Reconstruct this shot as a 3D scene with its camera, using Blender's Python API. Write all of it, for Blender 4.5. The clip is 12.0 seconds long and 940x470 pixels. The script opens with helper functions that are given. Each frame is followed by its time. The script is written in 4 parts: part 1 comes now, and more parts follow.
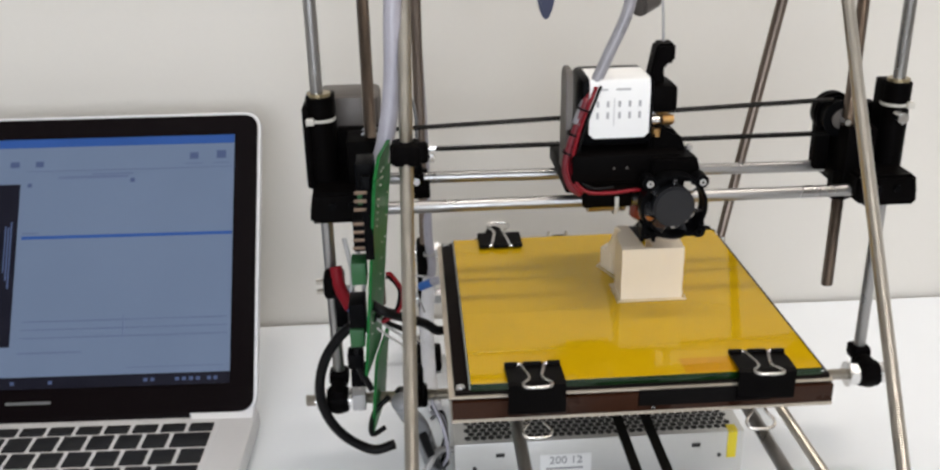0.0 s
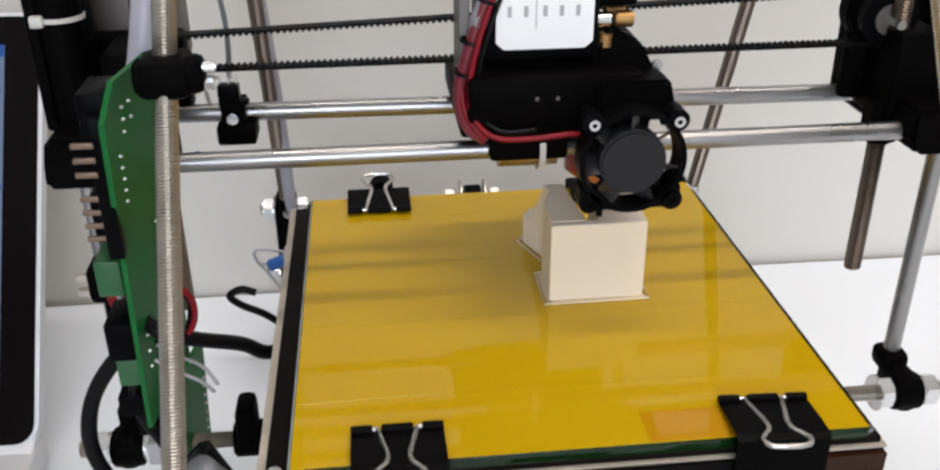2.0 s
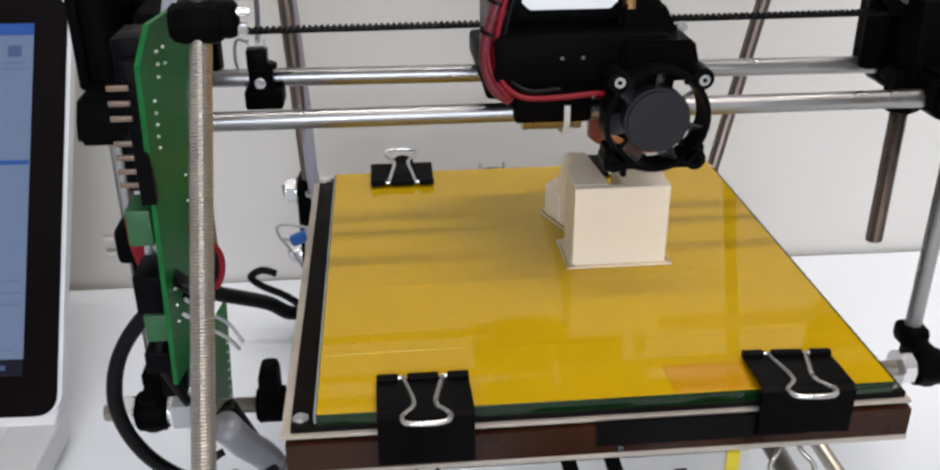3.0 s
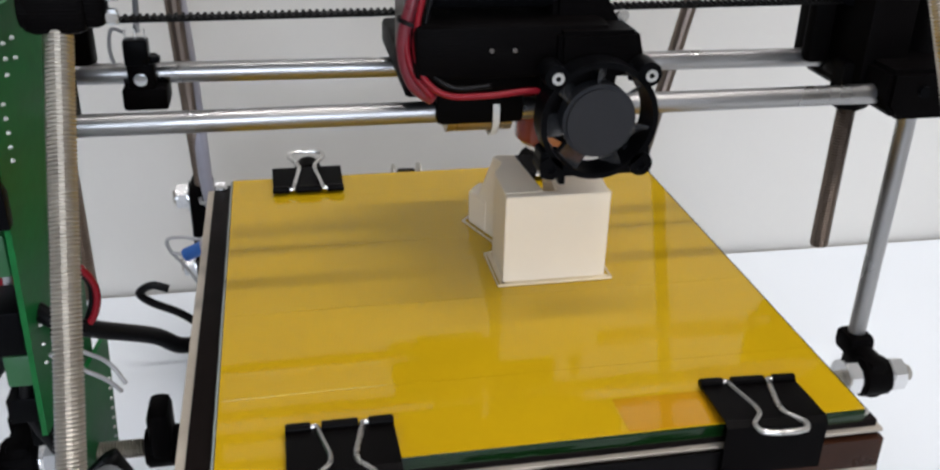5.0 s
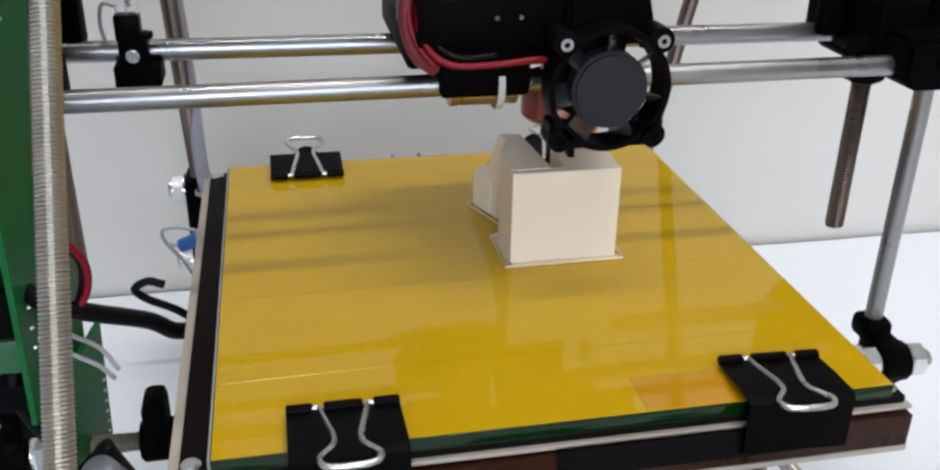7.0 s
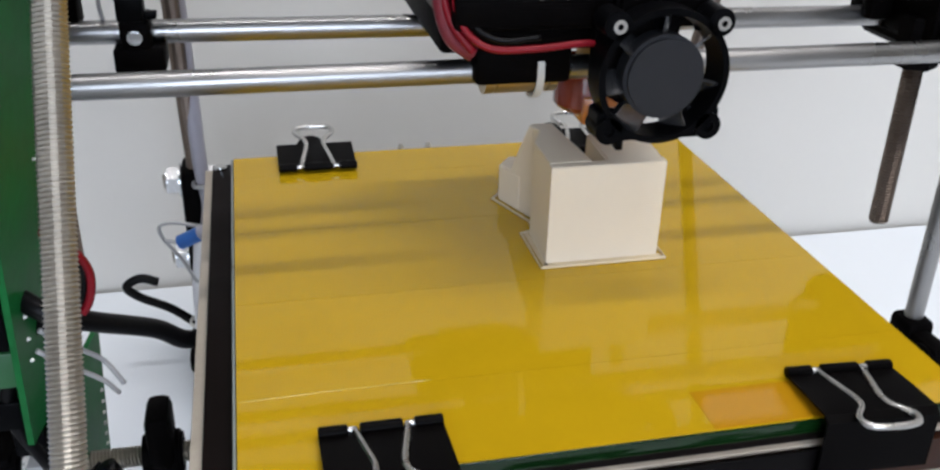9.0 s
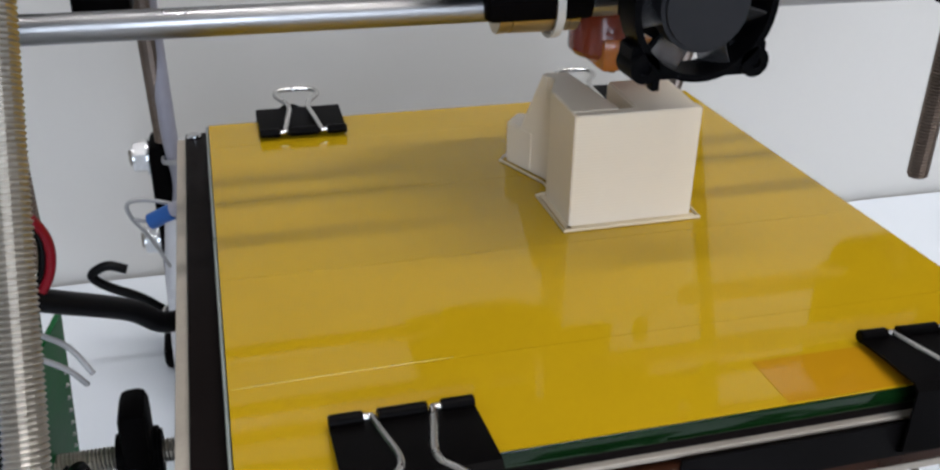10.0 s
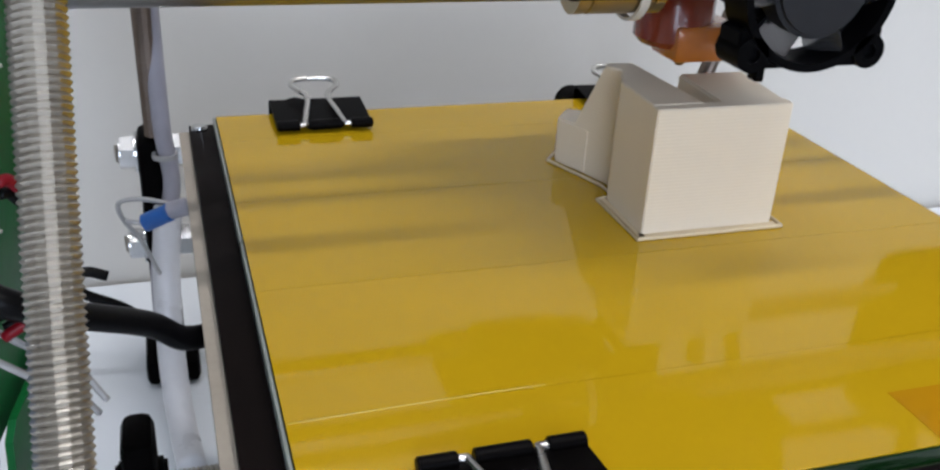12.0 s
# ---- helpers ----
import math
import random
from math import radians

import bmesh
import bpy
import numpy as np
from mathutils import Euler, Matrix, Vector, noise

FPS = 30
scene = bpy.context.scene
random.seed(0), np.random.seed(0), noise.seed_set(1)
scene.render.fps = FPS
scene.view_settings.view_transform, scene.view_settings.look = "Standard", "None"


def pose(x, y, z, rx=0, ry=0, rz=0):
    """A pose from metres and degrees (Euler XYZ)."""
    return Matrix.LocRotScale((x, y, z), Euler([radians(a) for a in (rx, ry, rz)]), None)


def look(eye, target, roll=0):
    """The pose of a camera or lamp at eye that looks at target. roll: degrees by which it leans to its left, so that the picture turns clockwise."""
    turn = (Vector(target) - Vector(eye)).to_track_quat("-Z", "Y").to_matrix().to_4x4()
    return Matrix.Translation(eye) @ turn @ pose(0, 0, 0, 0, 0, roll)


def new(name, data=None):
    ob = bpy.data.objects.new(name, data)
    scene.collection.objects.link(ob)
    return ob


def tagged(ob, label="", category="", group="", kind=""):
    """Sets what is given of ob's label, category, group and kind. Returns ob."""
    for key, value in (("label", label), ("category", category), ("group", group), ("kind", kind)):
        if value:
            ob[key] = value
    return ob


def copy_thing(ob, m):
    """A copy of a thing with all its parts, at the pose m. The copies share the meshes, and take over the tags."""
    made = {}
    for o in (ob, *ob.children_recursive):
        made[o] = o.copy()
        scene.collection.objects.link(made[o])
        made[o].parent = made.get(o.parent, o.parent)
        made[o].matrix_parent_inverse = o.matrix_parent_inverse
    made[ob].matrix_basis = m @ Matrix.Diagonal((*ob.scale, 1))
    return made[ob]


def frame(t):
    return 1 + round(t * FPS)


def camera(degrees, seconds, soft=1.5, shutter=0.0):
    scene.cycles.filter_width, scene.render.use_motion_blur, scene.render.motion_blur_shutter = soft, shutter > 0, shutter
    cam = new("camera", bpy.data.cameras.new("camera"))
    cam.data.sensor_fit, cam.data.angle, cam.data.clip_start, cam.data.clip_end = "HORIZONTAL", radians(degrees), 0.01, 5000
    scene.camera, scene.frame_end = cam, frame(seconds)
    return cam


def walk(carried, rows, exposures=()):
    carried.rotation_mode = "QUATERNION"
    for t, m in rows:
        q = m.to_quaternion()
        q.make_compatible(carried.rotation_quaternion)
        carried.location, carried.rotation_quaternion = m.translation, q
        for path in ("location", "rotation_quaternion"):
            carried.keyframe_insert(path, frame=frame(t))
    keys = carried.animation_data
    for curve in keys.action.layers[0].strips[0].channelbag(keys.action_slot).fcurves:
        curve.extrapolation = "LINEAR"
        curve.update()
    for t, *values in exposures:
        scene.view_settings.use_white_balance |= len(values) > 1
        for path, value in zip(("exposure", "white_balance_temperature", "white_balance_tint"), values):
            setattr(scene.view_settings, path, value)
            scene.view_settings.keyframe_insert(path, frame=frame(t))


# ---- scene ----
cam = camera(51.82, 12.0, soft=2.4)
PATH = [
    (0, -0.1236, -0.5744, 0.4322, 67.89, 1.13, -3.54),
    (0.5, -0.1061, -0.4715, 0.4133, 64.55, 1.18, -3.86),
    (1, -0.0909, -0.3975, 0.3964, 62.86, 0.65, -5.41),
    (1.5, -0.0806, -0.3680, 0.3825, 62.51, 0.82, -4.82),
    (2, -0.0663, -0.3604, 0.3658, 62.94, 0.32, -6.17),
    (2.5, -0.0738, -0.3622, 0.3632, 62.59, 1.03, -5.60),
    (3, -0.0725, -0.3735, 0.3456, 64.17, 0.23, -5.30),
    (3.5, -0.0667, -0.3584, 0.3402, 63.40, -0.32, -8.22),
    (5.5, -0.0748, -0.3260, 0.3255, 63.81, -1.31, -10.93),
    (6, -0.0723, -0.3335, 0.3157, 65.17, -0.77, -10.35),
    (6.5, -0.0737, -0.3257, 0.3162, 64.61, -0.92, -10.86),
    (8.5, -0.0790, -0.3096, 0.3195, 64.03, -0.63, -11.69),
    (9, -0.0885, -0.2907, 0.3087, 63.60, -1.36, -12.57),
    (9.5, -0.0841, -0.2787, 0.2968, 63.95, 0.60, -13.83),
    (10, -0.0951, -0.2591, 0.2831, 63.28, -0.86, -14.96),
    (10.5, -0.1031, -0.2385, 0.2753, 64.06, -1.60, -19.20),
    (11, -0.1195, -0.2287, 0.2665, 63.85, -2.72, -17.94),
    (11.5, -0.1169, -0.2195, 0.2641, 63.75, -3.76, -17.98),
    (12, -0.1161, -0.2214, 0.2656, 64.00, -2.95, -17.33),
]
walk(cam, [(t, pose(x, y, z, rx, ry, rz)) for t, x, y, z, rx, ry, rz in PATH],
     ((0.0, -0.18, 6450, 15), (1.0, -0.13, 6400, 17), (3.0, -0.15, 6150, 17), (6.0, -0.20, 5950, 15), (9.0, -0.19, 5850, 15), (10.5, -0.41, 5800, 15), (11.5, -0.27, 5750, 15), (12.0, -0.30, 5750, 15)))

# ---- world and lights: daylight from a window behind the camera, a ceiling panel ----
world = bpy.data.worlds.new("sky")
scene.world = world
world.use_nodes = True
sky = world.node_tree.nodes.new("ShaderNodeTexSky")
sky.sky_type, sky.sun_disc = "NISHITA", False
sky.sun_elevation, sky.sun_rotation = radians(40), radians(200)
world.node_tree.links.new(sky.outputs[0], world.node_tree.nodes["Background"].inputs[0])
world.node_tree.nodes["Background"].inputs[1].default_value = 0.1


def area(name, eye, target, sx, sy, watts, colour, spread=180):
    li = bpy.data.lights.new(name, "AREA")
    li.shape, li.size, li.size_y, li.energy, li.color = "RECTANGLE", sx, sy, watts, colour
    li.spread = radians(spread)
    ob = new(name, li)
    ob.matrix_world = look(eye, target)
    return ob


area("window_light", (-0.32, -2.38, 0.75), (-0.05, 0, 0.10), 1.5, 1.15, 41.5, (0.86, 0.94, 1.0))
area("ceiling_light_lamp", (0.45, -0.75, 1.80), (0.45, -0.75, 0), 0.6, 0.6, 11.0, (1.0, 0.91, 0.76))
area("ceiling_tube_lamp", (0.28, 0.06, 1.80), (0.28, 0.06, 0), 1.2, 0.08, 4.7, (1.0, 0.95, 0.86), 105)


# ---- materials ----
def mat(name, col, rough=0.5, metal=0.0, var=0.1, scale=40.0, bump=0.05, bscale=600.0, coat=0.0, emit=0.0, alpha_glass=0.0, ior=1.5, layers=0.0, rvar=0.15, spec=0.5):
    m = bpy.data.materials.new(name)
    m.use_nodes = True
    nt = m.node_tree
    b = nt.nodes["Principled BSDF"]
    tc = nt.nodes.new("ShaderNodeTexCoord")
    n1, n2 = nt.nodes.new("ShaderNodeTexNoise"), nt.nodes.new("ShaderNodeTexNoise")
    n1.inputs["Scale"].default_value, n1.inputs["Detail"].default_value = scale, 5
    n2.inputs["Scale"].default_value, n2.inputs["Detail"].default_value = bscale, 3
    for n in (n1, n2):
        nt.links.new(tc.outputs["Object"], n.inputs["Vector"])
    mix = nt.nodes.new("ShaderNodeMix")
    mix.data_type = "RGBA"
    mix.inputs[6].default_value = (*[c * (1 - var) for c in col], 1)
    mix.inputs[7].default_value = (*[min(1, c * (1 + var)) for c in col], 1)
    add = nt.nodes.new("ShaderNodeMath")
    add.operation = "MULTIPLY_ADD"
    nt.links.new(n2.outputs["Fac"], add.inputs[0])
    add.inputs[1].default_value = 0.35
    nt.links.new(n1.outputs["Fac"], add.inputs[2])
    sub = nt.nodes.new("ShaderNodeMath")
    sub.operation, sub.use_clamp = "SUBTRACT", True
    nt.links.new(add.outputs[0], sub.inputs[0])
    sub.inputs[1].default_value = 0.17
    nt.links.new(sub.outputs[0], mix.inputs[0])
    nt.links.new(mix.outputs[2], b.inputs["Base Color"])
    rr = nt.nodes.new("ShaderNodeMapRange")
    rr.inputs["From Min"].default_value, rr.inputs["From Max"].default_value = 0.3, 0.7
    rr.inputs["To Min"].default_value, rr.inputs["To Max"].default_value = rough * (1 - rvar), min(1, rough * (1 + rvar))
    nt.links.new(n1.outputs["Fac"], rr.inputs["Value"])
    nt.links.new(rr.outputs[0], b.inputs["Roughness"])
    b.inputs["Metallic"].default_value = metal
    b.inputs["Coat Weight"].default_value = coat
    b.inputs["Coat Roughness"].default_value = 0.06
    b.inputs["IOR"].default_value = ior
    b.inputs["Specular IOR Level"].default_value = spec
    b.inputs["Transmission Weight"].default_value = alpha_glass
    if emit:
        nt.links.new(mix.outputs[2], b.inputs["Emission Color"])
        b.inputs["Emission Strength"].default_value = emit
    if bump or layers:
        bp = nt.nodes.new("ShaderNodeBump")
        bp.inputs["Strength"].default_value = max(bump, layers)
        bp.inputs["Distance"].default_value = 0.0004
        if layers:  # fine horizontal print layers
            wv = nt.nodes.new("ShaderNodeTexWave")
            wv.bands_direction = "Z"
            wv.inputs["Scale"].default_value, wv.inputs["Distortion"].default_value = 320, 0.6
            nt.links.new(tc.outputs["Object"], wv.inputs["Vector"])
            nt.links.new(wv.outputs["Fac"], bp.inputs["Height"])
        else:
            nt.links.new(n2.outputs["Fac"], bp.inputs["Height"])
        nt.links.new(bp.outputs[0], b.inputs["Normal"])
    return m


M_WALL = mat("wall_paint", (0.668, 0.642, 0.592), 0.75, var=0.035, scale=3, bump=0.12, bscale=250)
M_CEIL = mat("ceiling_paint", (0.8, 0.79, 0.76), 0.8, var=0.03, scale=3)
M_FLOOR = mat("floor_tile", (0.35, 0.33, 0.31), 0.4, var=0.1, scale=4)
M_CLOTH = mat("white_cloth", (0.765, 0.795, 0.825), 0.75, var=0.03, scale=9, bump=0.25, bscale=900)
M_STEEL = mat("polished_steel", (0.32, 0.315, 0.31), 0.34, 1.0, var=0.08, scale=30, bump=0.02, bscale=500, rvar=0.3)
M_THREAD = mat("zinc_threaded_steel", (0.46, 0.43, 0.38), 0.34, 1.0, var=0.2, scale=60, bump=0.05)
M_LEAD = mat("dark_brown_steel", (0.17, 0.135, 0.11), 0.38, 1.0, var=0.25, scale=60, bump=0.05)
M_NUT = mat("bright_zinc", (0.75, 0.75, 0.75), 0.2, 1.0, var=0.1, scale=80)
M_BLACK = mat("black_printed_plastic", (0.0022, 0.0018, 0.0018), 0.48, var=0.3, scale=50, layers=0.2, spec=0.018)
M_BLACKP = mat("black_moulded_plastic", (0.0022, 0.0022, 0.0026), 0.36, var=0.3, scale=60, bump=0.05, spec=0.03)
M_SMOKE = mat("smoked_clear_plastic", (0.20, 0.20, 0.21), 0.25, var=0.1, bump=0.0, alpha_glass=0.9, ior=1.3)
M_HUB = mat("grey_fan_sticker", (0.014, 0.0145, 0.017), 0.65, var=0.2, scale=90, bump=0.05, spec=0.25)
M_CLIP = mat("black_clip_enamel", (0.0024, 0.0020, 0.0020), 0.34, var=0.3, scale=90, bump=0.03, spec=0.03)
M_WIRE = mat("nickel_wire", (0.56, 0.545, 0.52), 0.26, 1.0, var=0.1, scale=100, bump=0)
M_BELT = mat("black_rubber", (0.004, 0.0035, 0.003), 0.6, var=0.2, scale=100, spec=0.1)
M_PRINT = mat("cream_plastic_print", (0.80, 0.70, 0.55), 0.45, var=0.035, scale=60, layers=0.14)
M_SKIRT = mat("cream_plastic_brim", (0.70, 0.58, 0.38), 0.4, var=0.05, scale=90)
M_TAPE = mat("amber_polyimide_tape", (0.480, 0.296, 0.0016), 0.062, var=0.07, scale=22, bump=0.010, bscale=60, ior=1.47, rvar=0.25, spec=0.29)
M_TAPE2 = mat("amber_polyimide_tape_double", (0.445, 0.215, 0.0018), 0.062, var=0.07, scale=25, bump=0.012, bscale=60, ior=1.47, rvar=0.25, spec=0.38)
# paler than the tape: the seam's glint is put into its colour
M_SEAM = mat("tape_edge_glint", (0.53, 0.37, 0.03), 0.15, var=0.2, scale=60, bump=0.05, bscale=200, ior=1.52)
# pale grey for the light that the glass edge catches
M_RIM = mat("glass_edge_highlight", (0.24, 0.26, 0.235), 0.3, var=0.35, scale=60, spec=0.5)
M_GLASS = mat("green_glass_edge", (0.004, 0.019, 0.004), 0.12, var=0.3, scale=40, bump=0, spec=0.3)
M_PCBB = mat("black_heater_board", (0.007, 0.005, 0.0045), 0.5, var=0.3, scale=40, spec=0.03)
M_PLY = mat("cream_board_edge", (0.38, 0.33, 0.265), 0.5, var=0.25, scale=60)
M_BROWN = mat("brown_insulation", (0.028, 0.009, 0.0035), 0.3, var=0.75, scale=28, spec=0.2)
M_LABELB = mat("black_tape", (0.0035, 0.003, 0.003), 0.4, var=0.3, spec=0.06)
M_ALU = mat("brushed_aluminium", (0.60, 0.60, 0.60), 0.36, 0.85, var=0.04, scale=20, bump=0.02)
M_CASE = mat("bead_blasted_aluminium", (0.66, 0.66, 0.67), 0.5, 0.25, var=0.03, scale=20, bump=0.04, bscale=1500)
M_PSU = mat("galvanised_casing", (0.62, 0.62, 0.60), 0.38, 0.55, var=0.08, scale=30)
# near black that paints the shade inside holes and bores
M_DARK = mat("recess_shade", (0.02, 0.02, 0.02), 0.7)
M_LABEL = mat("white_sticker", (0.80, 0.80, 0.79), 0.5, var=0.02, scale=40, bump=0.02)
M_FAINT = mat("faded_ink", (0.40, 0.40, 0.41), 0.6)
M_INK = mat("grey_ink", (0.25, 0.25, 0.26), 0.6)
M_YEL = mat("yellow_sticker", (0.75, 0.6, 0.02), 0.45, var=0.1)
M_GREEN = mat("green_circuit_board", (0.010, 0.118, 0.028), 0.4, var=0.5, scale=42, bump=0.12, bscale=260, coat=0.0, spec=0.08)
M_GREENC = mat("green_terminal", (0.010, 0.09, 0.022), 0.45, var=0.1)
M_PIN = mat("tinned_pin", (0.17, 0.115, 0.08), 0.45, 0.5, var=0.2, scale=90)
M_SOLDER = mat("solder", (0.50, 0.52, 0.48), 0.3, 1.0)
M_RED = mat("red_wire", (0.185, 0.004, 0.010), 0.4, var=0.15, scale=90, spec=0.2)
M_PINK = mat("clear_sleeve_over_red_wire", (0.15, 0.020, 0.028), 0.3, var=0.4, scale=150, bump=0.2, bscale=300, spec=0.3)
M_HOSE = mat("smoky_clear_hose", (0.235, 0.23, 0.25), 0.28, var=0.35, scale=70, bump=0.3, bscale=220)
M_BLUE = mat("blue_heatshrink", (0.015, 0.10, 0.36), 0.4, var=0.1)
M_BLK = mat("black_cable", (0.0032, 0.003, 0.0034), 0.36, var=0.25, scale=80, spec=0.12)
M_GREYW = mat("grey_sleeve", (0.35, 0.34, 0.385), 0.35, var=0.18, scale=60, bump=0.2, bscale=180)
M_SLEEVE = mat("smoky_ribbed_sleeve", (0.16, 0.165, 0.175), 0.3, var=0.35, scale=45, bump=0.3, bscale=180)
M_CLEAR = mat("milky_clear_sleeve", (0.60, 0.60, 0.62), 0.3, var=0.15, scale=45, bump=0.2, bscale=160)
M_WHITEW = mat("white_wire", (0.36, 0.355, 0.35), 0.4, var=0.05)
M_ZIP = mat("natural_nylon", (0.54, 0.52, 0.47), 0.4, var=0.06)
M_BRASS = mat("brass", (0.36, 0.21, 0.08), 0.4, 1.0, var=0.15, scale=70)
# bearing steel with the amber bed's reflection mixed into its colour
M_BEAR = mat("bed_tinted_steel", (0.42, 0.35, 0.22), 0.3, 1.0, var=0.1, scale=60)
M_KAP = mat("orange_polyimide_wrap", (0.50, 0.15, 0.015), 0.2, var=0.35, scale=120, bump=0.3, bscale=150, coat=0.5)
M_REDS = mat("dark_red_wrap", (0.22, 0.03, 0.01), 0.25, var=0.3, scale=120, coat=0.4)
M_BEZEL = mat("glossy_black_bezel", (0.004, 0.0025, 0.003), 0.16, var=0.1, scale=10, bump=0, spec=0.09)
M_KEY = mat("black_key", (0.010, 0.010, 0.011), 0.5, var=0.2, scale=80, spec=0.25)
M_SCR = mat("screen_pale_blue", (0.061, 0.083, 0.124), 0.35, var=0.06, scale=14, bump=0, emit=1.25, spec=0.15)
M_SCRB = mat("screen_blue", (0.012, 0.038, 0.13), 0.35, var=0.1, scale=30, bump=0, emit=1.2, spec=0.15)
M_SCRD = mat("screen_dark", (0.006, 0.006, 0.011), 0.35, var=0.3, scale=40, bump=0, emit=0.5, spec=0.1)
M_SCRG = mat("screen_grey", (0.03, 0.043, 0.085), 0.35, var=0.1, scale=30, bump=0, emit=1.2, spec=0.15)
M_BARW = mat("pale_mark", (0.13, 0.13, 0.13), 0.5)
M_SCRL = mat("screen_soft_grey", (0.05, 0.066, 0.11), 0.35, var=0.1, scale=30, bump=0, emit=1.2, spec=0.15)
M_DBLUE = mat("dark_blue_plastic", (0.012, 0.018, 0.06), 0.35, var=0.1)
M_MOTOR = mat("grey_motor_steel", (0.10, 0.088, 0.080), 0.5, 0.3, var=0.15, scale=60)
M_GLASSPANE = mat("window_glass", (1, 1, 1), 0.02, var=0, bump=0, alpha_glass=1.0)


# ---- mesh helpers ----
def part(name, bm, material, parent=None, label="", smooth=True):
    me = bpy.data.meshes.new(name)
    if smooth:
        for f in bm.faces:
            f.smooth = True
        for e in bm.edges:
            if len(e.link_faces) == 2 and e.calc_face_angle(0) > 0.7:
                e.smooth = False
    bm.to_mesh(me)
    bm.free()
    me.materials.append(material)
    ob = new(name, me)
    if parent:
        ob.parent = parent
    if label:
        ob["label"] = label
    return ob


def thing(name, label, category, at=(0, 0, 0), group="", kind="", rz=0):
    e = new(name)
    e.empty_display_size = 0.02
    e.matrix_basis = pose(*at, 0, 0, rz)
    return tagged(e, label, category, group, kind)


def box(bm, c, s, bev=0.0, m=None, segs=2):
    r = bmesh.ops.create_cube(bm, size=1.0)
    mt = Matrix.Translation(c) @ (m or Matrix()) @ Matrix.Diagonal((*s, 1))
    bmesh.ops.transform(bm, matrix=mt, verts=r["verts"])
    if bev:
        es = list({e for v in r["verts"] for e in v.link_edges})
        bmesh.ops.bevel(bm, geom=es, offset=bev, segments=segs, affect="EDGES", profile=0.5)
    return bm


def B(c, s, bev=0.0, m=None):
    return box(bmesh.new(), c, s, bev, m)


def frame_to(p0, p1):
    d = Vector(p1) - Vector(p0)
    return Matrix.Translation((Vector(p0) + Vector(p1)) / 2) @ d.to_track_quat("Z", "Y").to_matrix().to_4x4(), d.length


def cyl(bm, p0, p1, r, seg=20, bev=0.0, r2=None):
    m, ln = frame_to(p0, p1)
    c = bmesh.ops.create_cone(bm, cap_ends=True, segments=seg, radius1=r, radius2=r if r2 is None else r2, depth=ln, matrix=m)
    if bev:
        es = list({e for v in c["verts"] for e in v.link_edges if any(len(f.verts) > 4 for f in e.link_faces)})
        bmesh.ops.bevel(bm, geom=es, offset=bev, segments=2, affect="EDGES")
    return bm


def C(p0, p1, r, seg=20, bev=0.0, r2=None):
    return cyl(bmesh.new(), p0, p1, r, seg, bev, r2)


def hexnut(p0, p1, r=0.0075):
    bm = C(p0, p1, r, 6, 0.0006)
    m, ln = frame_to(p0, p1)
    bmesh.ops.create_cone(bm, cap_ends=True, segments=20, radius1=r * 0.86, radius2=r * 0.86, depth=ln + 0.0006, matrix=m)
    return bm


def prism(pts, axis, a, b, bev=0.0):
    """A polygon in the two other axes, drawn out along axis from a to b."""
    bm = bmesh.new()
    put = {"x": lambda u, v, w: (w, u, v), "y": lambda u, v, w: (u, w, v), "z": lambda u, v, w: (u, v, w)}[axis]
    lo = [bm.verts.new(put(u, v, a)) for u, v in pts]
    hi = [bm.verts.new(put(u, v, b)) for u, v in pts]
    n = len(pts)
    bm.faces.new(lo)
    bm.faces.new(hi[::-1])
    for i in range(n):
        bm.faces.new((lo[i], hi[i], hi[(i + 1) % n], lo[(i + 1) % n]))
    bmesh.ops.recalc_face_normals(bm, faces=bm.faces)
    if bev:
        bmesh.ops.bevel(bm, geom=bm.edges[:], offset=bev, segments=2, affect="EDGES")
    return bm


def spline(pts, n=10):
    """Points along a smooth line through pts."""
    P = [Vector(p) for p in pts]
    P = [2 * P[0] - P[1]] + P + [2 * P[-1] - P[-2]]
    out = []
    for i in range(1, len(P) - 2):
        for k in range(n):
            t = k / n
            a, b, c, d = P[i - 1], P[i], P[i + 1], P[i + 2]
            out.append(0.5 * ((2 * b) + (c - a) * t + (2 * a - 5 * b + 4 * c - d) * t * t + (3 * b - a - 3 * c + d) * t ** 3))
    return out + [P[-2]]


def tube(pts, r, seg=10, n=8, bm=None, smooth_line=True):
    bm = bm or bmesh.new()
    line = spline(pts, n) if smooth_line else [Vector(p) for p in pts]
    rings, up = [], None
    for i, p in enumerate(line):
        d = (line[min(i + 1, len(line) - 1)] - line[max(i - 1, 0)]).normalized()
        if up is None:
            up = d.orthogonal().normalized()
        up = (up - d * up.dot(d)).normalized()
        side = d.cross(up)
        rings.append([bm.verts.new(p + r * (math.cos(a) * up + math.sin(a) * side)) for a in [2 * math.pi * k / seg for k in range(seg)]])
    for q, w in zip(rings, rings[1:]):
        for k in range(seg):
            bm.faces.new((q[k], q[(k + 1) % seg], w[(k + 1) % seg], w[k]))
    bm.faces.new(rings[0][::-1])
    bm.faces.new(rings[-1])
    return bm


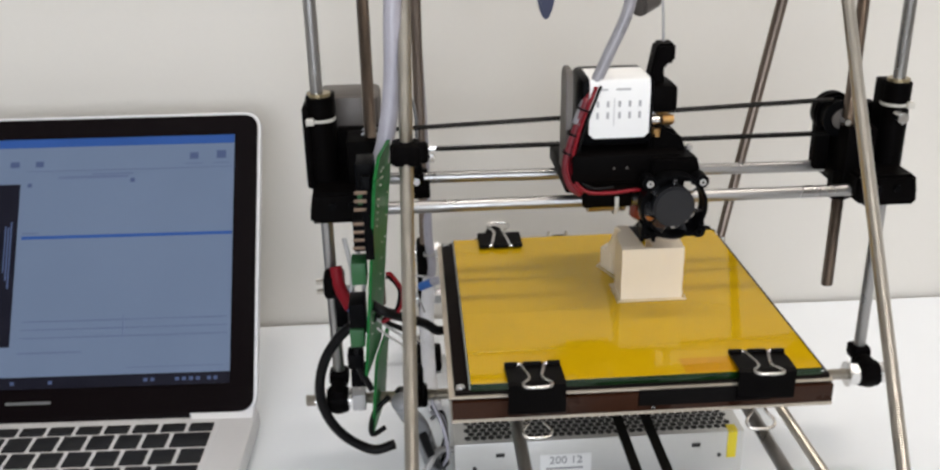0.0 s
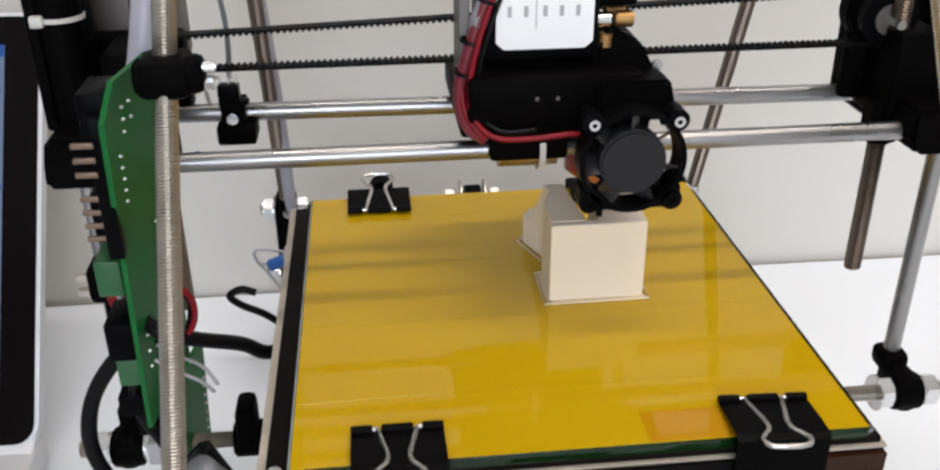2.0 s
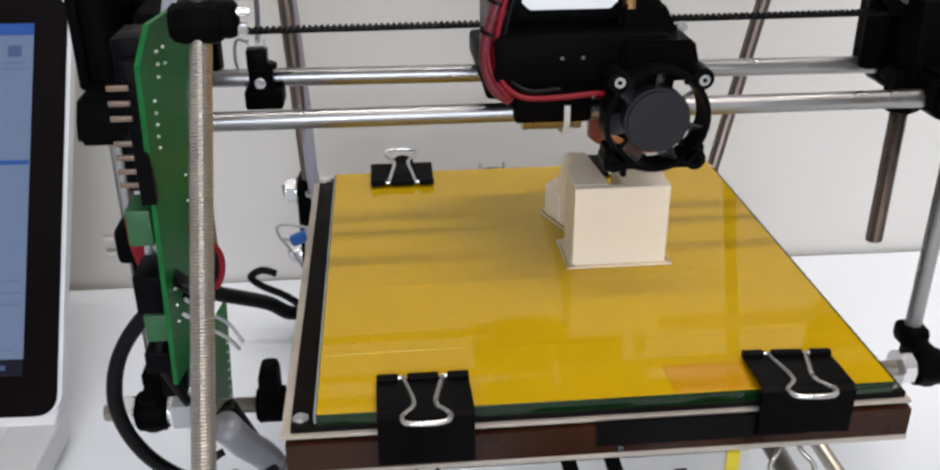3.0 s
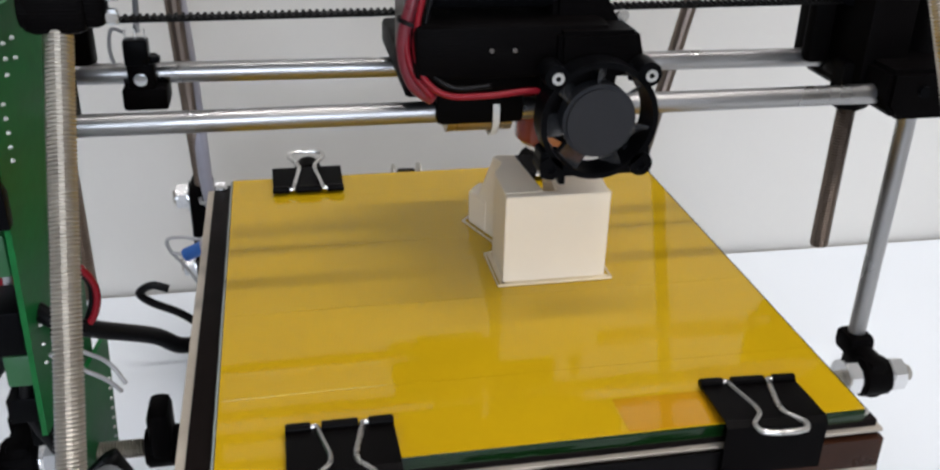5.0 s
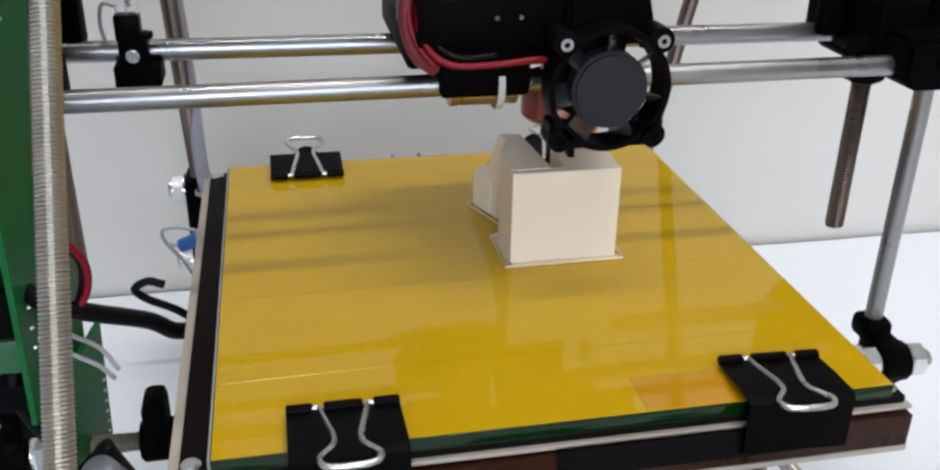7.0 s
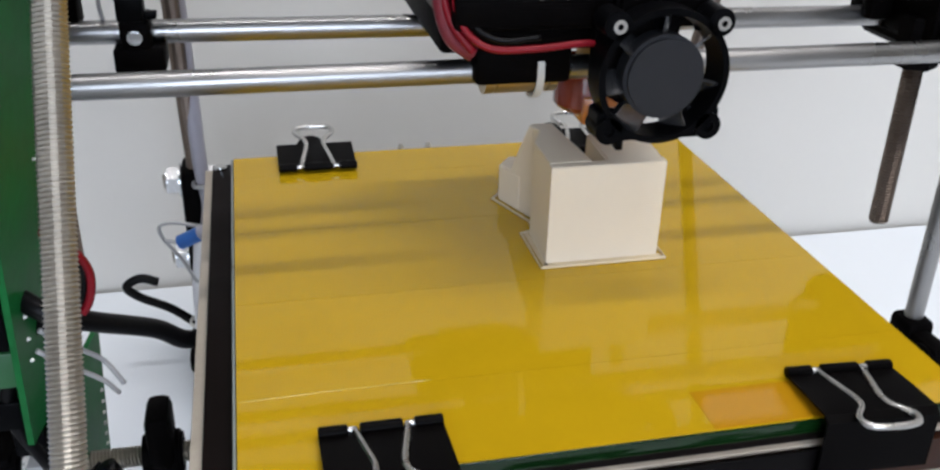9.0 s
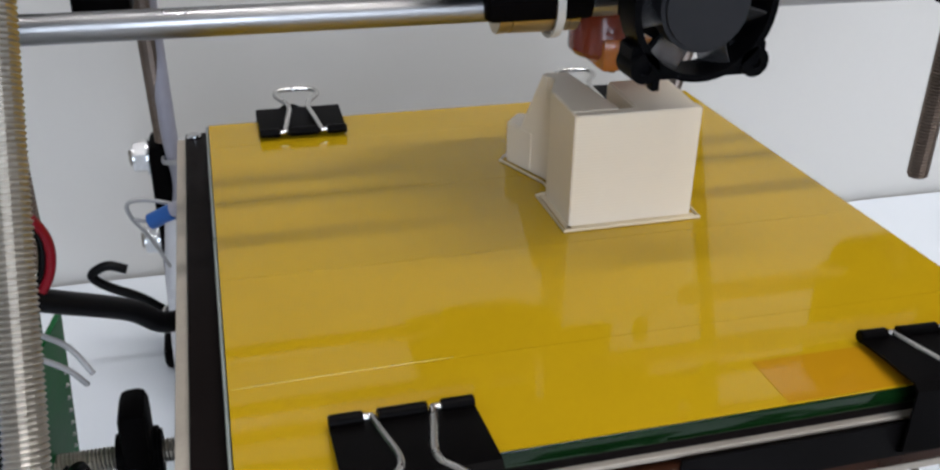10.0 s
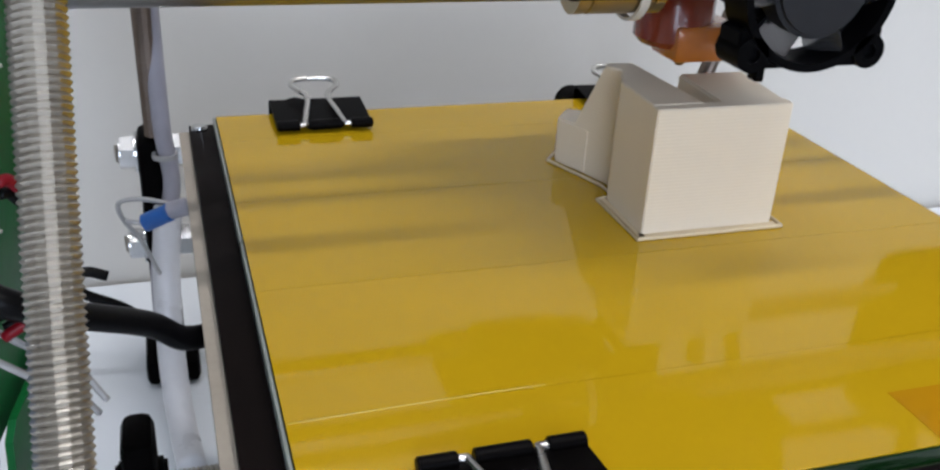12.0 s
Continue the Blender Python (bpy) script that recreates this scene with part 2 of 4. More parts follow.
def lathe(profile, p, axis_m, seg=32):
    """Rings of (radius, height) turned about the local z of axis_m at p, closed to a loop."""
    bm = bmesh.new()
    m = Matrix.Translation(p) @ axis_m
    rings = [[bm.verts.new(m @ Vector((r * math.cos(2 * math.pi * k / seg), r * math.sin(2 * math.pi * k / seg), h))) for k in range(seg)] for r, h in profile]
    for q, w in zip(rings, rings[1:] + rings[:1]):
        for k in range(seg):
            bm.faces.new((q[k], q[(k + 1) % seg], w[(k + 1) % seg], w[k]))
    bmesh.ops.recalc_face_normals(bm, faces=bm.faces)
    return bm


def thread(name, p0, p1, parent, r=0.004, pitch=0.00125, seg=12, label=""):
    """A threaded rod with real grooves."""
    d = Vector(p1) - Vector(p0)
    n = int(d.length / pitch)
    q = d.to_track_quat("Z", "Y")
    vs, fs = [], []
    for i in range(2 * n + 1):
        rr = r if i % 2 else r * 0.87
        for k in range(seg):
            a = 2 * math.pi * k / seg
            z = (i + k / seg * 2) * pitch / 2
            vs.append(Vector(p0) + q @ Vector((rr * math.cos(a), rr * math.sin(a), min(z, d.length))))
    for i in range(2 * n):
        for k in range(seg):
            a, b = i * seg + k, i * seg + (k + 1) % seg
            fs.append((a, b, b + seg, a + seg))
    fs += [tuple(range(seg))[::-1], tuple(range(2 * n * seg, 2 * n * seg + seg))]
    me = bpy.data.meshes.new(name)
    me.from_pydata([tuple(v) for v in vs], [], fs)
    me.materials.append(M_THREAD)
    for p in me.polygons:
        p.use_smooth = False
    ob = new(name, me)
    ob.parent = parent
    if label:
        ob["label"] = label
    return ob


# ---- room ----
def slab(name, c, s, m, label, category):
    ob = part(name, B(c, s), m, None, smooth=False)
    return tagged(ob, label, category, kind="structure")


slab("wall_north", (0, 0.342, 0.55), (4.2, 0.12, 2.7), M_WALL, "plain warm grey painted wall behind the table", "wall")
slab("wall_west", (-2.06, -1.1, 0.55), (0.12, 2.76, 2.7), M_WALL, "plain warm grey painted side wall", "wall")
slab("wall_east", (2.06, -1.1, 0.55), (0.12, 2.76, 2.7), M_WALL, "plain warm grey painted side wall", "wall")
slab("floor", (0, -1.1, -0.78), (4.3, 3.1, 0.06), M_FLOOR, "grey floor under the table", "floor")
slab("ceiling", (0, -1.1, 1.93), (4.3, 3.1, 0.06), M_CEIL, "white painted ceiling", "ceiling")
bm = bmesh.new()
box(bm, (-1.575, -2.54, 0.55), (0.97, 0.12, 2.7))
box(bm, (1.275, -2.54, 0.55), (1.57, 0.12, 2.7))
box(bm, (-0.30, -2.54, -0.32), (1.58, 0.12, 0.96))
box(bm, (-0.30, -2.54, 1.65), (1.58, 0.12, 0.5))
tagged(part("wall_south", bm, M_WALL, None, smooth=False), "plain painted wall with a window opening", "wall", kind="structure")
w1 = thing("window_1", "plain window with a white frame behind the table", "window", (-0.30, -2.54, 0.78), kind="structure")
bm = bmesh.new()
for x in (-0.77, 0, 0.77):
    box(bm, (x, 0, 0), (0.04, 0.06, 1.22))
for z in (-0.59, 0.59):
    box(bm, (0, 0.002, z), (1.5, 0.06, 0.04))
part("window_frame", bm, M_CEIL, w1, smooth=False)
for x in (-0.385, 0.385):
    ob = part("pane", B((x, 0, 0), (0.73, 0.006, 1.14)), M_GLASSPANE, w1, smooth=False)
    ob.visible_shadow = False
cl = thing("ceiling_light", "square white ceiling light panel", "ceiling light", (0.45, -0.75, 1.86))
part("frame", B((0, 0, 0.02), (0.7, 0.7, 0.04), 0.004), M_CEIL, cl)

# table with a white cloth, faintly uneven
tb = thing("table", "long table covered with a plain white cloth", "table", (0, -0.2, -0.75))
bm = bmesh.new()
bmesh.ops.create_grid(bm, x_segments=110, y_segments=48, size=1)
for v in bm.verts:
    x, y = v.co.x * 1.25, v.co.y * 0.4765
    h = noise.noise((x * 3, y * 3, 0)) * 0.0012 + noise.noise((x * 11, y * 6, 4)) * 0.0006
    v.co = (x, y - 0.0005, 0.7485 + h)
ext = bmesh.ops.extrude_face_region(bm, geom=bm.faces[:])
for v in [g for g in ext["geom"] if isinstance(g, bmesh.types.BMVert)]:
    v.co.z = 0.715
bmesh.ops.recalc_face_normals(bm, faces=bm.faces)
part("tablecloth", bm, M_CLOTH, tb)
for x in (-1.15, 1.15):
    for y in (-0.4, 0.4):
        part("leg", B((x, y, 0.357), (0.05, 0.05, 0.714), 0.004), M_ALU, tb)
ct = thing("ceiling_tube", "long narrow white ceiling tube light", "ceiling light", (0.28, 0.06, 1.86))
part("housing", B((0, 0, 0.018), (1.3, 0.11, 0.045), 0.004), M_CEIL, ct)
part("end_cap", B((-0.625, 0, -0.024), (0.02, 0.07, 0.05), 0.003), M_CEIL, ct)
part("end_cap", B((0.625, 0, -0.024), (0.02, 0.07, 0.05), 0.003), M_CEIL, ct)

# ---- printer: frame ----
PR = thing("printer", "open steel-rod 3D printer with amber bed on white table", "3D printer")


def front_y(z):
    return -0.148 + 0.613 * (z - 0.113)


def rear_y(z):
    return 0.185 - 0.416 * (z - 0.115)


def nut(p0, p1, r=0.0075, label=""):
    return part("nut", hexnut(p0, p1, r), M_NUT, PR, label)


def vertex(x, y, zlo, zhi):
    """A black frame corner with its bar holes, standing on the table."""
    bm = B((x, y, (zlo + zhi) / 2), (0.0125, 0.026, zhi - zlo), 0.003)
    box(bm, (x, y, 0.006), (0.024, 0.034, 0.012), 0.003)
    for k in range(3):
        z = zlo + (zhi - zlo) * (0.3 + 0.2 * k)
        cyl(bm, (x, y - 0.0145, z), (x, y + 0.0145, z), 0.004, 12)
    return part("frame_vertex", bm, M_BLACK, PR)


XRL, XRR = -0.1215, 0.134
thread("frame_rod", (-0.1366, -0.2087, 0.012), (-0.1261, 0.0404, 0.446), PR, pitch=0.0011, seg=16, label="zinc threaded rod")
thread("frame_rod", (0.133, front_y(0.012), 0.012), (0.133, front_y(0.446), 0.446), PR)
thread("frame_rod", (XRL, rear_y(0.012), 0.012), (XRL, rear_y(0.446), 0.446), PR).data.materials[0] = M_LEAD
thread("frame_rod", (XRR, rear_y(0.012), 0.012), (XRR, rear_y(0.446), 0.446), PR).data.materials[0] = M_LEAD
thread("frame_rod", (0.144, -0.235, 0.028), (0.144, 0.245, 0.028), PR)
for y, z in ((0.188, 0.109), (0.188, 0.066), (-0.172, 0.062), (0.007, 0.0775)):
    a, b = (-0.208, 0.208) if y == 0.007 else (-0.1385, 0.1385)
    thread("cross_rod", (a, y, z), (b, y, z), PR)
thread("cross_rod", (-0.15, 0.051, 0.43), (0.15, 0.051, 0.43), PR)
for x in (-0.136, 0.135):
    xv = -0.1225 if x < 0 else 0.1225
    vertex(xv, 0.188, 0.006, 0.118)
    vertex(x, -0.19, 0.006, 0.062)
    part("frame_vertex", B((x, 0.051, 0.436), (0.018, 0.05, 0.045), 0.004), M_BLACK, PR)
    s = -1 if x < 0 else 1
    for z in (0.109, 0.066):
        nut((xv + s * 0.0072, 0.188, z), (xv + s * 0.0135, 0.188, z))
        nut((xv - s * 0.0072, 0.188, z), (xv - s * 0.0135, 0.188, z))
        part("washer", C((xv + s * 0.0065, 0.188, z), (xv + s * 0.0075, 0.188, z), 0.0088), M_NUT, PR)
    nut((x, front_y(0.062) + 0.001, 0.062), (x, front_y(0.07) + 0.001, 0.07))

# z axis: smooth rods, lead screws, lower clamps
ZX, ZY = 0.188, 0.024
for x in (-0.1855, ZX):
    part("z_rod", C((x, ZY, 0.06), (x, ZY, 0.455), 0.004, 24, 0.0004), M_STEEL, PR, "polished steel rod")
    s = -1 if x < 0 else 1
    lx = -0.1535 if s < 0 else 0.157
    thread("lead_screw", (lx, 0.022, 0.141), (lx, 0.022, 0.455), PR).data.materials[0] = M_LEAD
    bm = B((x, 0.013, 0.078), (0.011, 0.026, 0.020), 0.004)
    cyl(bm, (x - 0.007, 0.007, 0.0775), (x + 0.007, 0.007, 0.0775), 0.0092, 20, 0.001)
    box(bm, (x, 0.024, 0.086), (0.0135, 0.015, 0.011), 0.003)
    part("rod_clamp", bm, M_BLACK, PR)
    nut((x + s * 0.0078, 0.007, 0.0775), (x + s * 0.0148, 0.007, 0.0775), 0.0082)
    nut((x - s * 0.0078, 0.007, 0.0775), (x - s * 0.0145, 0.007, 0.0775), 0.0082)
    part("washer", C((x - s * 0.0145, 0.007, 0.0775), (x - s * 0.0155, 0.007, 0.0775), 0.009), M_NUT, PR)
for x in (-0.131,):
    bm = B((x, 0.006, 0.088), (0.009, 0.018, 0.022), 0.003)
    cyl(bm, (x - 0.007, 0.007, 0.0775), (x + 0.007, 0.007, 0.0775), 0.0085, 18, 0.001)
    part("rod_clamp", bm, M_BLACK, PR)
bm = B((-0.137, -0.055, 0.2728), (0.0165, 0.019, 0.0125), 0.003)
box(bm, (-0.1285, -0.058, 0.2735), (0.008, 0.010, 0.0115), 0.0025)
cyl(bm, (-0.146, -0.058, 0.2728), (-0.129, -0.058, 0.2728), 0.0062, 16, 0.001)
rc = part("rod_clamp", bm, M_BLACK, PR)
part("bolt", C((-0.1245, -0.061, 0.2765), (-0.1205, -0.061, 0.2765), 0.0017, 12, 0.0004), M_NUT, rc)
part("bolt", C((-0.1245, -0.061, 0.2708), (-0.1215, -0.061, 0.2708), 0.0023, 6, 0.0004), M_NUT, rc)
rc.location = (0.0067, -0.002, 0)

# x axis: two smooth rods, ends, belt
XZ = 0.2172
part("x_rod", C((-0.172, 0.005, XZ), (0.162, 0.005, XZ), 0.004, 28, 0.0004), M_STEEL, PR, "polished steel rod")
part("x_rod", C((-0.172, 0.0475, 0.2230), (0.162, 0.0475, 0.2200), 0.004, 28, 0.0004), M_STEEL, PR, "polished steel rod")


def x_end(s):
    """s is -1 for the motor side and 1 for the idler side."""
    bm = prism([(s * u, z) for u, z in ((0.1555, 0.2295), (0.1555, 0.2145), (0.1605, 0.2092), (0.1965, 0.2092), (0.1965, 0.216), (0.194, 0.2295))], "y", -0.006, 0.062, 0.002)
    ob = part("x_end", bm, M_BLACK, PR, "black printed axis end bracket")
    tb_ = C((s * ZX, ZY, 0.21), (s * ZX, ZY, 0.284), 0.0088, 20, 0.001)
    part("bearing_tube", tb_, M_BLACK, ob)
    part("tube_back", B((s * ZX, ZY + 0.007, 0.25), (0.0176, 0.014, 0.068), 0.001), M_BLACK, ob)
    part("screw_block", B((s * 0.163, 0.026, 0.237), (0.02, 0.03, 0.04), 0.002), M_BLACK, ob)
    part("back_plate", B((0.168, 0.052, 0.241) if s > 0 else (-0.172, 0.052, 0.238), (0.04, 0.012, 0.046) if s > 0 else (0.05, 0.012, 0.034), 0.002), M_BLACK, ob)
    part("nut_trap", C((s * 0.157, 0.022, 0.2065), (s * 0.157, 0.022, 0.226), 0.0082, 6, 0.0006), M_BLACK, ob)
    for z in (0.2695,):
        zt = lathe([(0.0090, -0.0009), (0.0096, -0.0009), (0.0096, 0.0009), (0.0090, 0.0009)], (s * ZX, ZY, z), Matrix(), 24)
        part("cable_tie", zt, M_ZIP, ob, "pale nylon cable tie")
    part("tie_head", B((s * (ZX + 0.006), ZY - 0.0085, 0.2695), (0.005, 0.0035, 0.0045), 0.0008), M_ZIP, ob)
    part("bearing", C((s * ZX, ZY, 0.212), (s * ZX, ZY, 0.286), 0.0072, 20), M_BEAR, ob)
    for x in (-0.006, 0.006):
        part("screw", C((s * 0.176 + x, -0.0075, 0.221), (s * 0.176 + x, -0.005, 0.221), 0.0024, 10), M_BLACKP, ob)
    return ob


xl, xr = x_end(-1), x_end(1)
# stepper motor behind the motor-side bracket
mt = part("motor_body", B((-0.173, 0.079, 0.2535), (0.042, 0.036, 0.042), 0.004), M_MOTOR, xl, "dark grey stepper motor")
part("motor_cap", B((-0.173, 0.0605, 0.2535), (0.0415, 0.006, 0.0415), 0.003), M_MOTOR, xl)
part("pulley", lathe([(0.0025, -0.006), (0.0075, -0.006), (0.0075, -0.005), (0.0058, -0.005), (0.0058, 0.005), (0.0075, 0.005), (0.0075, 0.006), (0.0025, 0.006)], (-0.158, 0.032, 0.2523), Matrix.Rotation(radians(90), 4, "X"), 24), M_ALU, xl)
for x, z in ((-0.1885, 0.269), (-0.1575, 0.269)):
    part("screw", C((x, 0.0575, z), (x, 0.055, z), 0.0026, 10, 0.0004), M_BLACKP, xl)
part("bracket_arm", B((-0.1965, 0.038, 0.252), (0.005, 0.044, 0.054), 0.002), M_BLACK, xl)
# idler on the other side: a ring bracket with a bearing
part("idler_ring", lathe([(0.0085, -0.0035), (0.0135, -0.0035), (0.0135, 0.0035), (0.0085, 0.0035)], (0.154, 0.0415, 0.2605), Matrix.Rotation(radians(90), 4, "X"), 28), M_BLACK, xr)
part("idler_plate", B((0.157, 0.041, 0.242), (0.026, 0.008, 0.044), 0.003), M_BLACK, xr)
part("idler_pulley", lathe([(0.002, -0.006), (0.0125, -0.006), (0.0125, -0.0048), (0.0108, -0.0048), (0.0108, 0.0048), (0.0125, 0.0048), (0.0125, 0.006), (0.002, 0.006)], (0.154, 0.031, 0.2595), Matrix.Rotation(radians(90), 4, "X"), 28), M_BLACKP, xr)
part("bearing", lathe([(0.002, -0.0065), (0.0066, -0.0065), (0.0066, 0.0065), (0.002, 0.0065)], (0.154, 0.031, 0.2595), Matrix.Rotation(radians(90), 4, "X"), 24), M_MOTOR, xr)
part("bolt", C((0.154, 0.015, 0.2595), (0.154, 0.05, 0.2595), 0.002, 10), M_NUT, xr)
xl.location = (0.0038, 0, 0.003)
part("screw", C((0.181, -0.003, 0.266), (0.181, 0.006, 0.266), 0.0038, 6, 0.0004), M_NUT, xr)


def toothed(name, p0, p1, inward):
    """A flat run of toothed belt."""
    m, ln = frame_to(p0, p1)
    bm = box(bmesh.new(), (0, 0, 0), (1, 1, 1))
    bmesh.ops.transform(bm, matrix=Matrix.Diagonal((0.0011, 0.006, ln, 1)), verts=bm.verts)
    n = int(ln / 0.0025)
    for i in range(n):
        box(bm, (inward * 0.0009, 0, -ln / 2 + (i + 0.5) * ln / n), (0.0009, 0.006, 0.0012))
    q = (Vector(p1) - Vector(p0)).normalized()
    side = Vector((0, 1, 0))
    rot = Matrix((q.cross(side), side, q)).transposed()
    rot = Matrix((side.cross(q), side, q)).transposed().to_4x4()
    bmesh.ops.transform(bm, matrix=Matrix.Translation((Vector(p0) + Vector(p1)) / 2) @ rot, verts=bm.verts)
    bmesh.ops.recalc_face_normals(bm, faces=bm.faces)
    return part(name, bm, M_BELT, PR, smooth=False)


toothed("belt", (-0.154, 0.032, 0.2610), (0.15, 0.032, 0.2712), 1)
toothed("belt", (-0.154, 0.032, 0.2468), (0.15, 0.032, 0.2478), -1)

# limit switch on the rear rod
sb_ = B((-0.1275, 0.0545, 0.2142), (0.0100, 0.017, 0.0095), 0.0012)
box(sb_, (-0.1270, 0.0545, 0.2053), (0.0165, 0.017, 0.0090), 0.0014)
box(sb_, (-0.1285, 0.053, 0.2200), (0.0075, 0.012, 0.0050), 0.001)
sw = part("limit_switch", sb_, M_BLACK, PR, "small black limit switch")
part("switch_body", B((-0.1280, 0.0465, 0.2238), (0.0088, 0.007, 0.0095), 0.0008), M_BLACKP, sw)
part("switch_lever", B((-0.1222, 0.0465, 0.2207), (0.0045, 0.004, 0.0024), 0.0005), M_BLACKP, sw)
part("screw", C((-0.1275, 0.0462, 0.2137), (-0.1275, 0.0435, 0.2137), 0.0025, 10, 0.0004), M_NUT, sw)
for k in range(3):
    part("terminal", B((-0.1312 + 0.0034 * k, 0.0465, 0.2302), (0.0007, 0.0018, 0.0042)), M_NUT, sw)
part("wire", tube([(-0.1312, 0.0465, 0.231), (-0.1365, 0.05, 0.231), (-0.1385, 0.055, 0.2205), (-0.135, 0.058, 0.208), (-0.13, 0.06, 0.2)], 0.0007, 6), M_WHITEW, sw)
part("wire", tube([(-0.1335, 0.047, 0.234), (-0.1305, 0.047, 0.2365), (-0.1275, 0.0465, 0.235), (-0.1265, 0.0465, 0.231)], 0.0008, 6), M_WHITEW, sw)
part("wire", tube([(-0.1272, 0.0475, 0.231), (-0.1262, 0.0475, 0.244), (-0.1264, 0.0475, 0.258), (-0.1285, 0.0475, 0.269), (-0.134, 0.047, 0.2735), (-0.143, 0.046, 0.2715)], 0.0011, 7), M_SLEEVE, sw)
sw.location = (0.002, -0.0085, 0.0098)

# ---- printer: y axis and bed ----
for x in (-0.071, 0.073):
    part("y_rod", C((x, -0.205, 0.105), (x, 0.205, 0.105), 0.004, 20, 0.0004), M_STEEL, PR, "polished steel rod")
    part("rod_holder", B((x, -0.172, 0.083), (0.016, 0.014, 0.052), 0.002), M_BLACK, PR)
    hb = B((x, 0.178, 0.093), (0.018, 0.012, 0.056), 0.002)
    xo = -0.0635 if x < 0 else 0.063
    cyl(hb, (xo, 0.162, 0.1275), (xo, 0.176, 0.1275), 0.0072, 24, 0.001)
    box(hb, (xo, 0.17, 0.116), (0.011, 0.012, 0.016), 0.001)
    part("rod_holder", hb, M_BLACK, PR)
    for y in (-0.05, 0.05):
        part("bearing", C((x, y - 0.012, 0.105), (x, y + 0.012, 0.105), 0.0075, 18, 0.0005), M_BEAR, PR)
        part("bearing_holder", B((x, y, 0.119), (0.02, 0.022, 0.016), 0.002), M_BLACK, PR)
for x in (-0.006, 0.0115):
    part("y_belt", B((x, 0.005, 0.096), (0.006, 0.36, 0.0014)), M_BELT, PR, smooth=False)
part("y_motor_holder", B((0.003, -0.172, 0.08), (0.05, 0.012, 0.05), 0.002), M_BLACK, PR)
iy = part("y_idler", C((-0.012, 0.188, 0.109), (-0.002, 0.188, 0.109), 0.0095, 22, 0.0006), M_BLACKP, PR)
for x in (-0.0145, 0.0005):
    part("washer", C((x - 0.0006, 0.188, 0.109), (x + 0.0006, 0.188, 0.109), 0.0125, 22), M_THREAD, iy)
part("nut", hexnut((-0.024, 0.188, 0.109), (-0.018, 0.188, 0.109)), M_THREAD, iy)
part("nut", hexnut((0.004, 0.188, 0.109), (0.010, 0.188, 0.109)), M_THREAD, iy)

BED = part("lower_bed_plate", B((-0.002, -0.0005, 0.1305), (0.218, 0.2205, 0.0022), 0.0006), M_PLY, PR, "cream-edged lower carriage board")
part("insulation", B((-0.002, -0.0005, 0.1371), (0.2172, 0.2197, 0.0108)), M_BROWN, PR, "dark brown insulation between the boards")
part("black_tape", B((0.032, -0.1107, 0.1400), (0.075, 0.0008, 0.0096)), M_LABELB, PR)
part("upper_bed_plate", B((-0.0026, 0.0010, 0.1444), (0.2192, 0.2194, 0.0014), 0.0004), M_PLY, PR, "cream-edged upper bed board")
part("heater_board", B((-0.0018, 0.0014, 0.1464), (0.2140, 0.2172, 0.0025), 0.0004), M_PCBB, PR, "black heated bed board")
for x in (-0.1055, 0.1015):
    for y in (-0.103, 0.105):
        sc = part("bed_screw", C((x, y, 0.1468), (x, y, 0.1492), 0.0028, 14, 0.0006), M_NUT, PR)
        part("spring", C((x, y, 0.1325), (x, y, 0.142), 0.0033, 10), M_NUT, sc)
part("bolt", C((0.003, -0.1120, 0.1345), (0.003, -0.11, 0.1345), 0.0013, 10), M_NUT, PR)
part("glass_plate", B((0, -0.0018, 0.15), (0.2, 0.2116, 0.0046), 0.0006), M_GLASS, PR, "thick glass bed plate with a green edge")
# added strip: highlight on the left glass edge, painted as colour
part("glass_edge", B((-0.1004, -0.0018, 0.1506), (0.0008, 0.2112, 0.0034), 0.0003), M_RIM, PR, "pale strip painting the light caught by the glass edge")
# the amber tape lies in strips side by side on the glass
edges = [-0.1072, -0.0715, -0.0205, 0.0305, 0.0795, 0.1036]
for i, (a, b) in enumerate(zip(edges, edges[1:])):
    part("tape_strip", B((0, (a + b) / 2, 0.15243), (0.1994, b - a - 0.0001, 0.00030)), M_TAPE, PR, "amber yellow polyimide tape", smooth=False)
# a second layer in one corner, and a lifted seam with its glint painted pale
part("tape_strip", B((0.046, -0.0985, 0.15264), (0.048, 0.0165, 0.00012)), M_TAPE2, PR, smooth=False)
part("tape_strip", tube([(-0.0992, -0.0722, 0.1526), (-0.078, -0.0716, 0.1526), (-0.062, -0.0713, 0.1526), (-0.047, -0.0711, 0.1525)], 0.00022, 8), M_SEAM, PR, "lifted edge of a tape strip, its glint painted pale")
# heater cables at the bed's edge
part("bed_cable", tube([(-0.109, -0.012, 0.1375), (-0.1165, -0.017, 0.1400), (-0.124, -0.023, 0.1485), (-0.1385, -0.037, 0.161), (-0.148, -0.043, 0.168), (-0.156, -0.04, 0.172)], 0.0030, 12), M_BLK, PR, "thick black heater cable")
part("bed_cable", tube([(-0.128, 0.187, 0.022), (-0.142, 0.187, 0.0345), (-0.157, 0.187, 0.043), (-0.1635, 0.187, 0.050), (-0.156, 0.187, 0.0545), (-0.147, 0.187, 0.0515)], 0.0024, 10), M_BLK, PR)

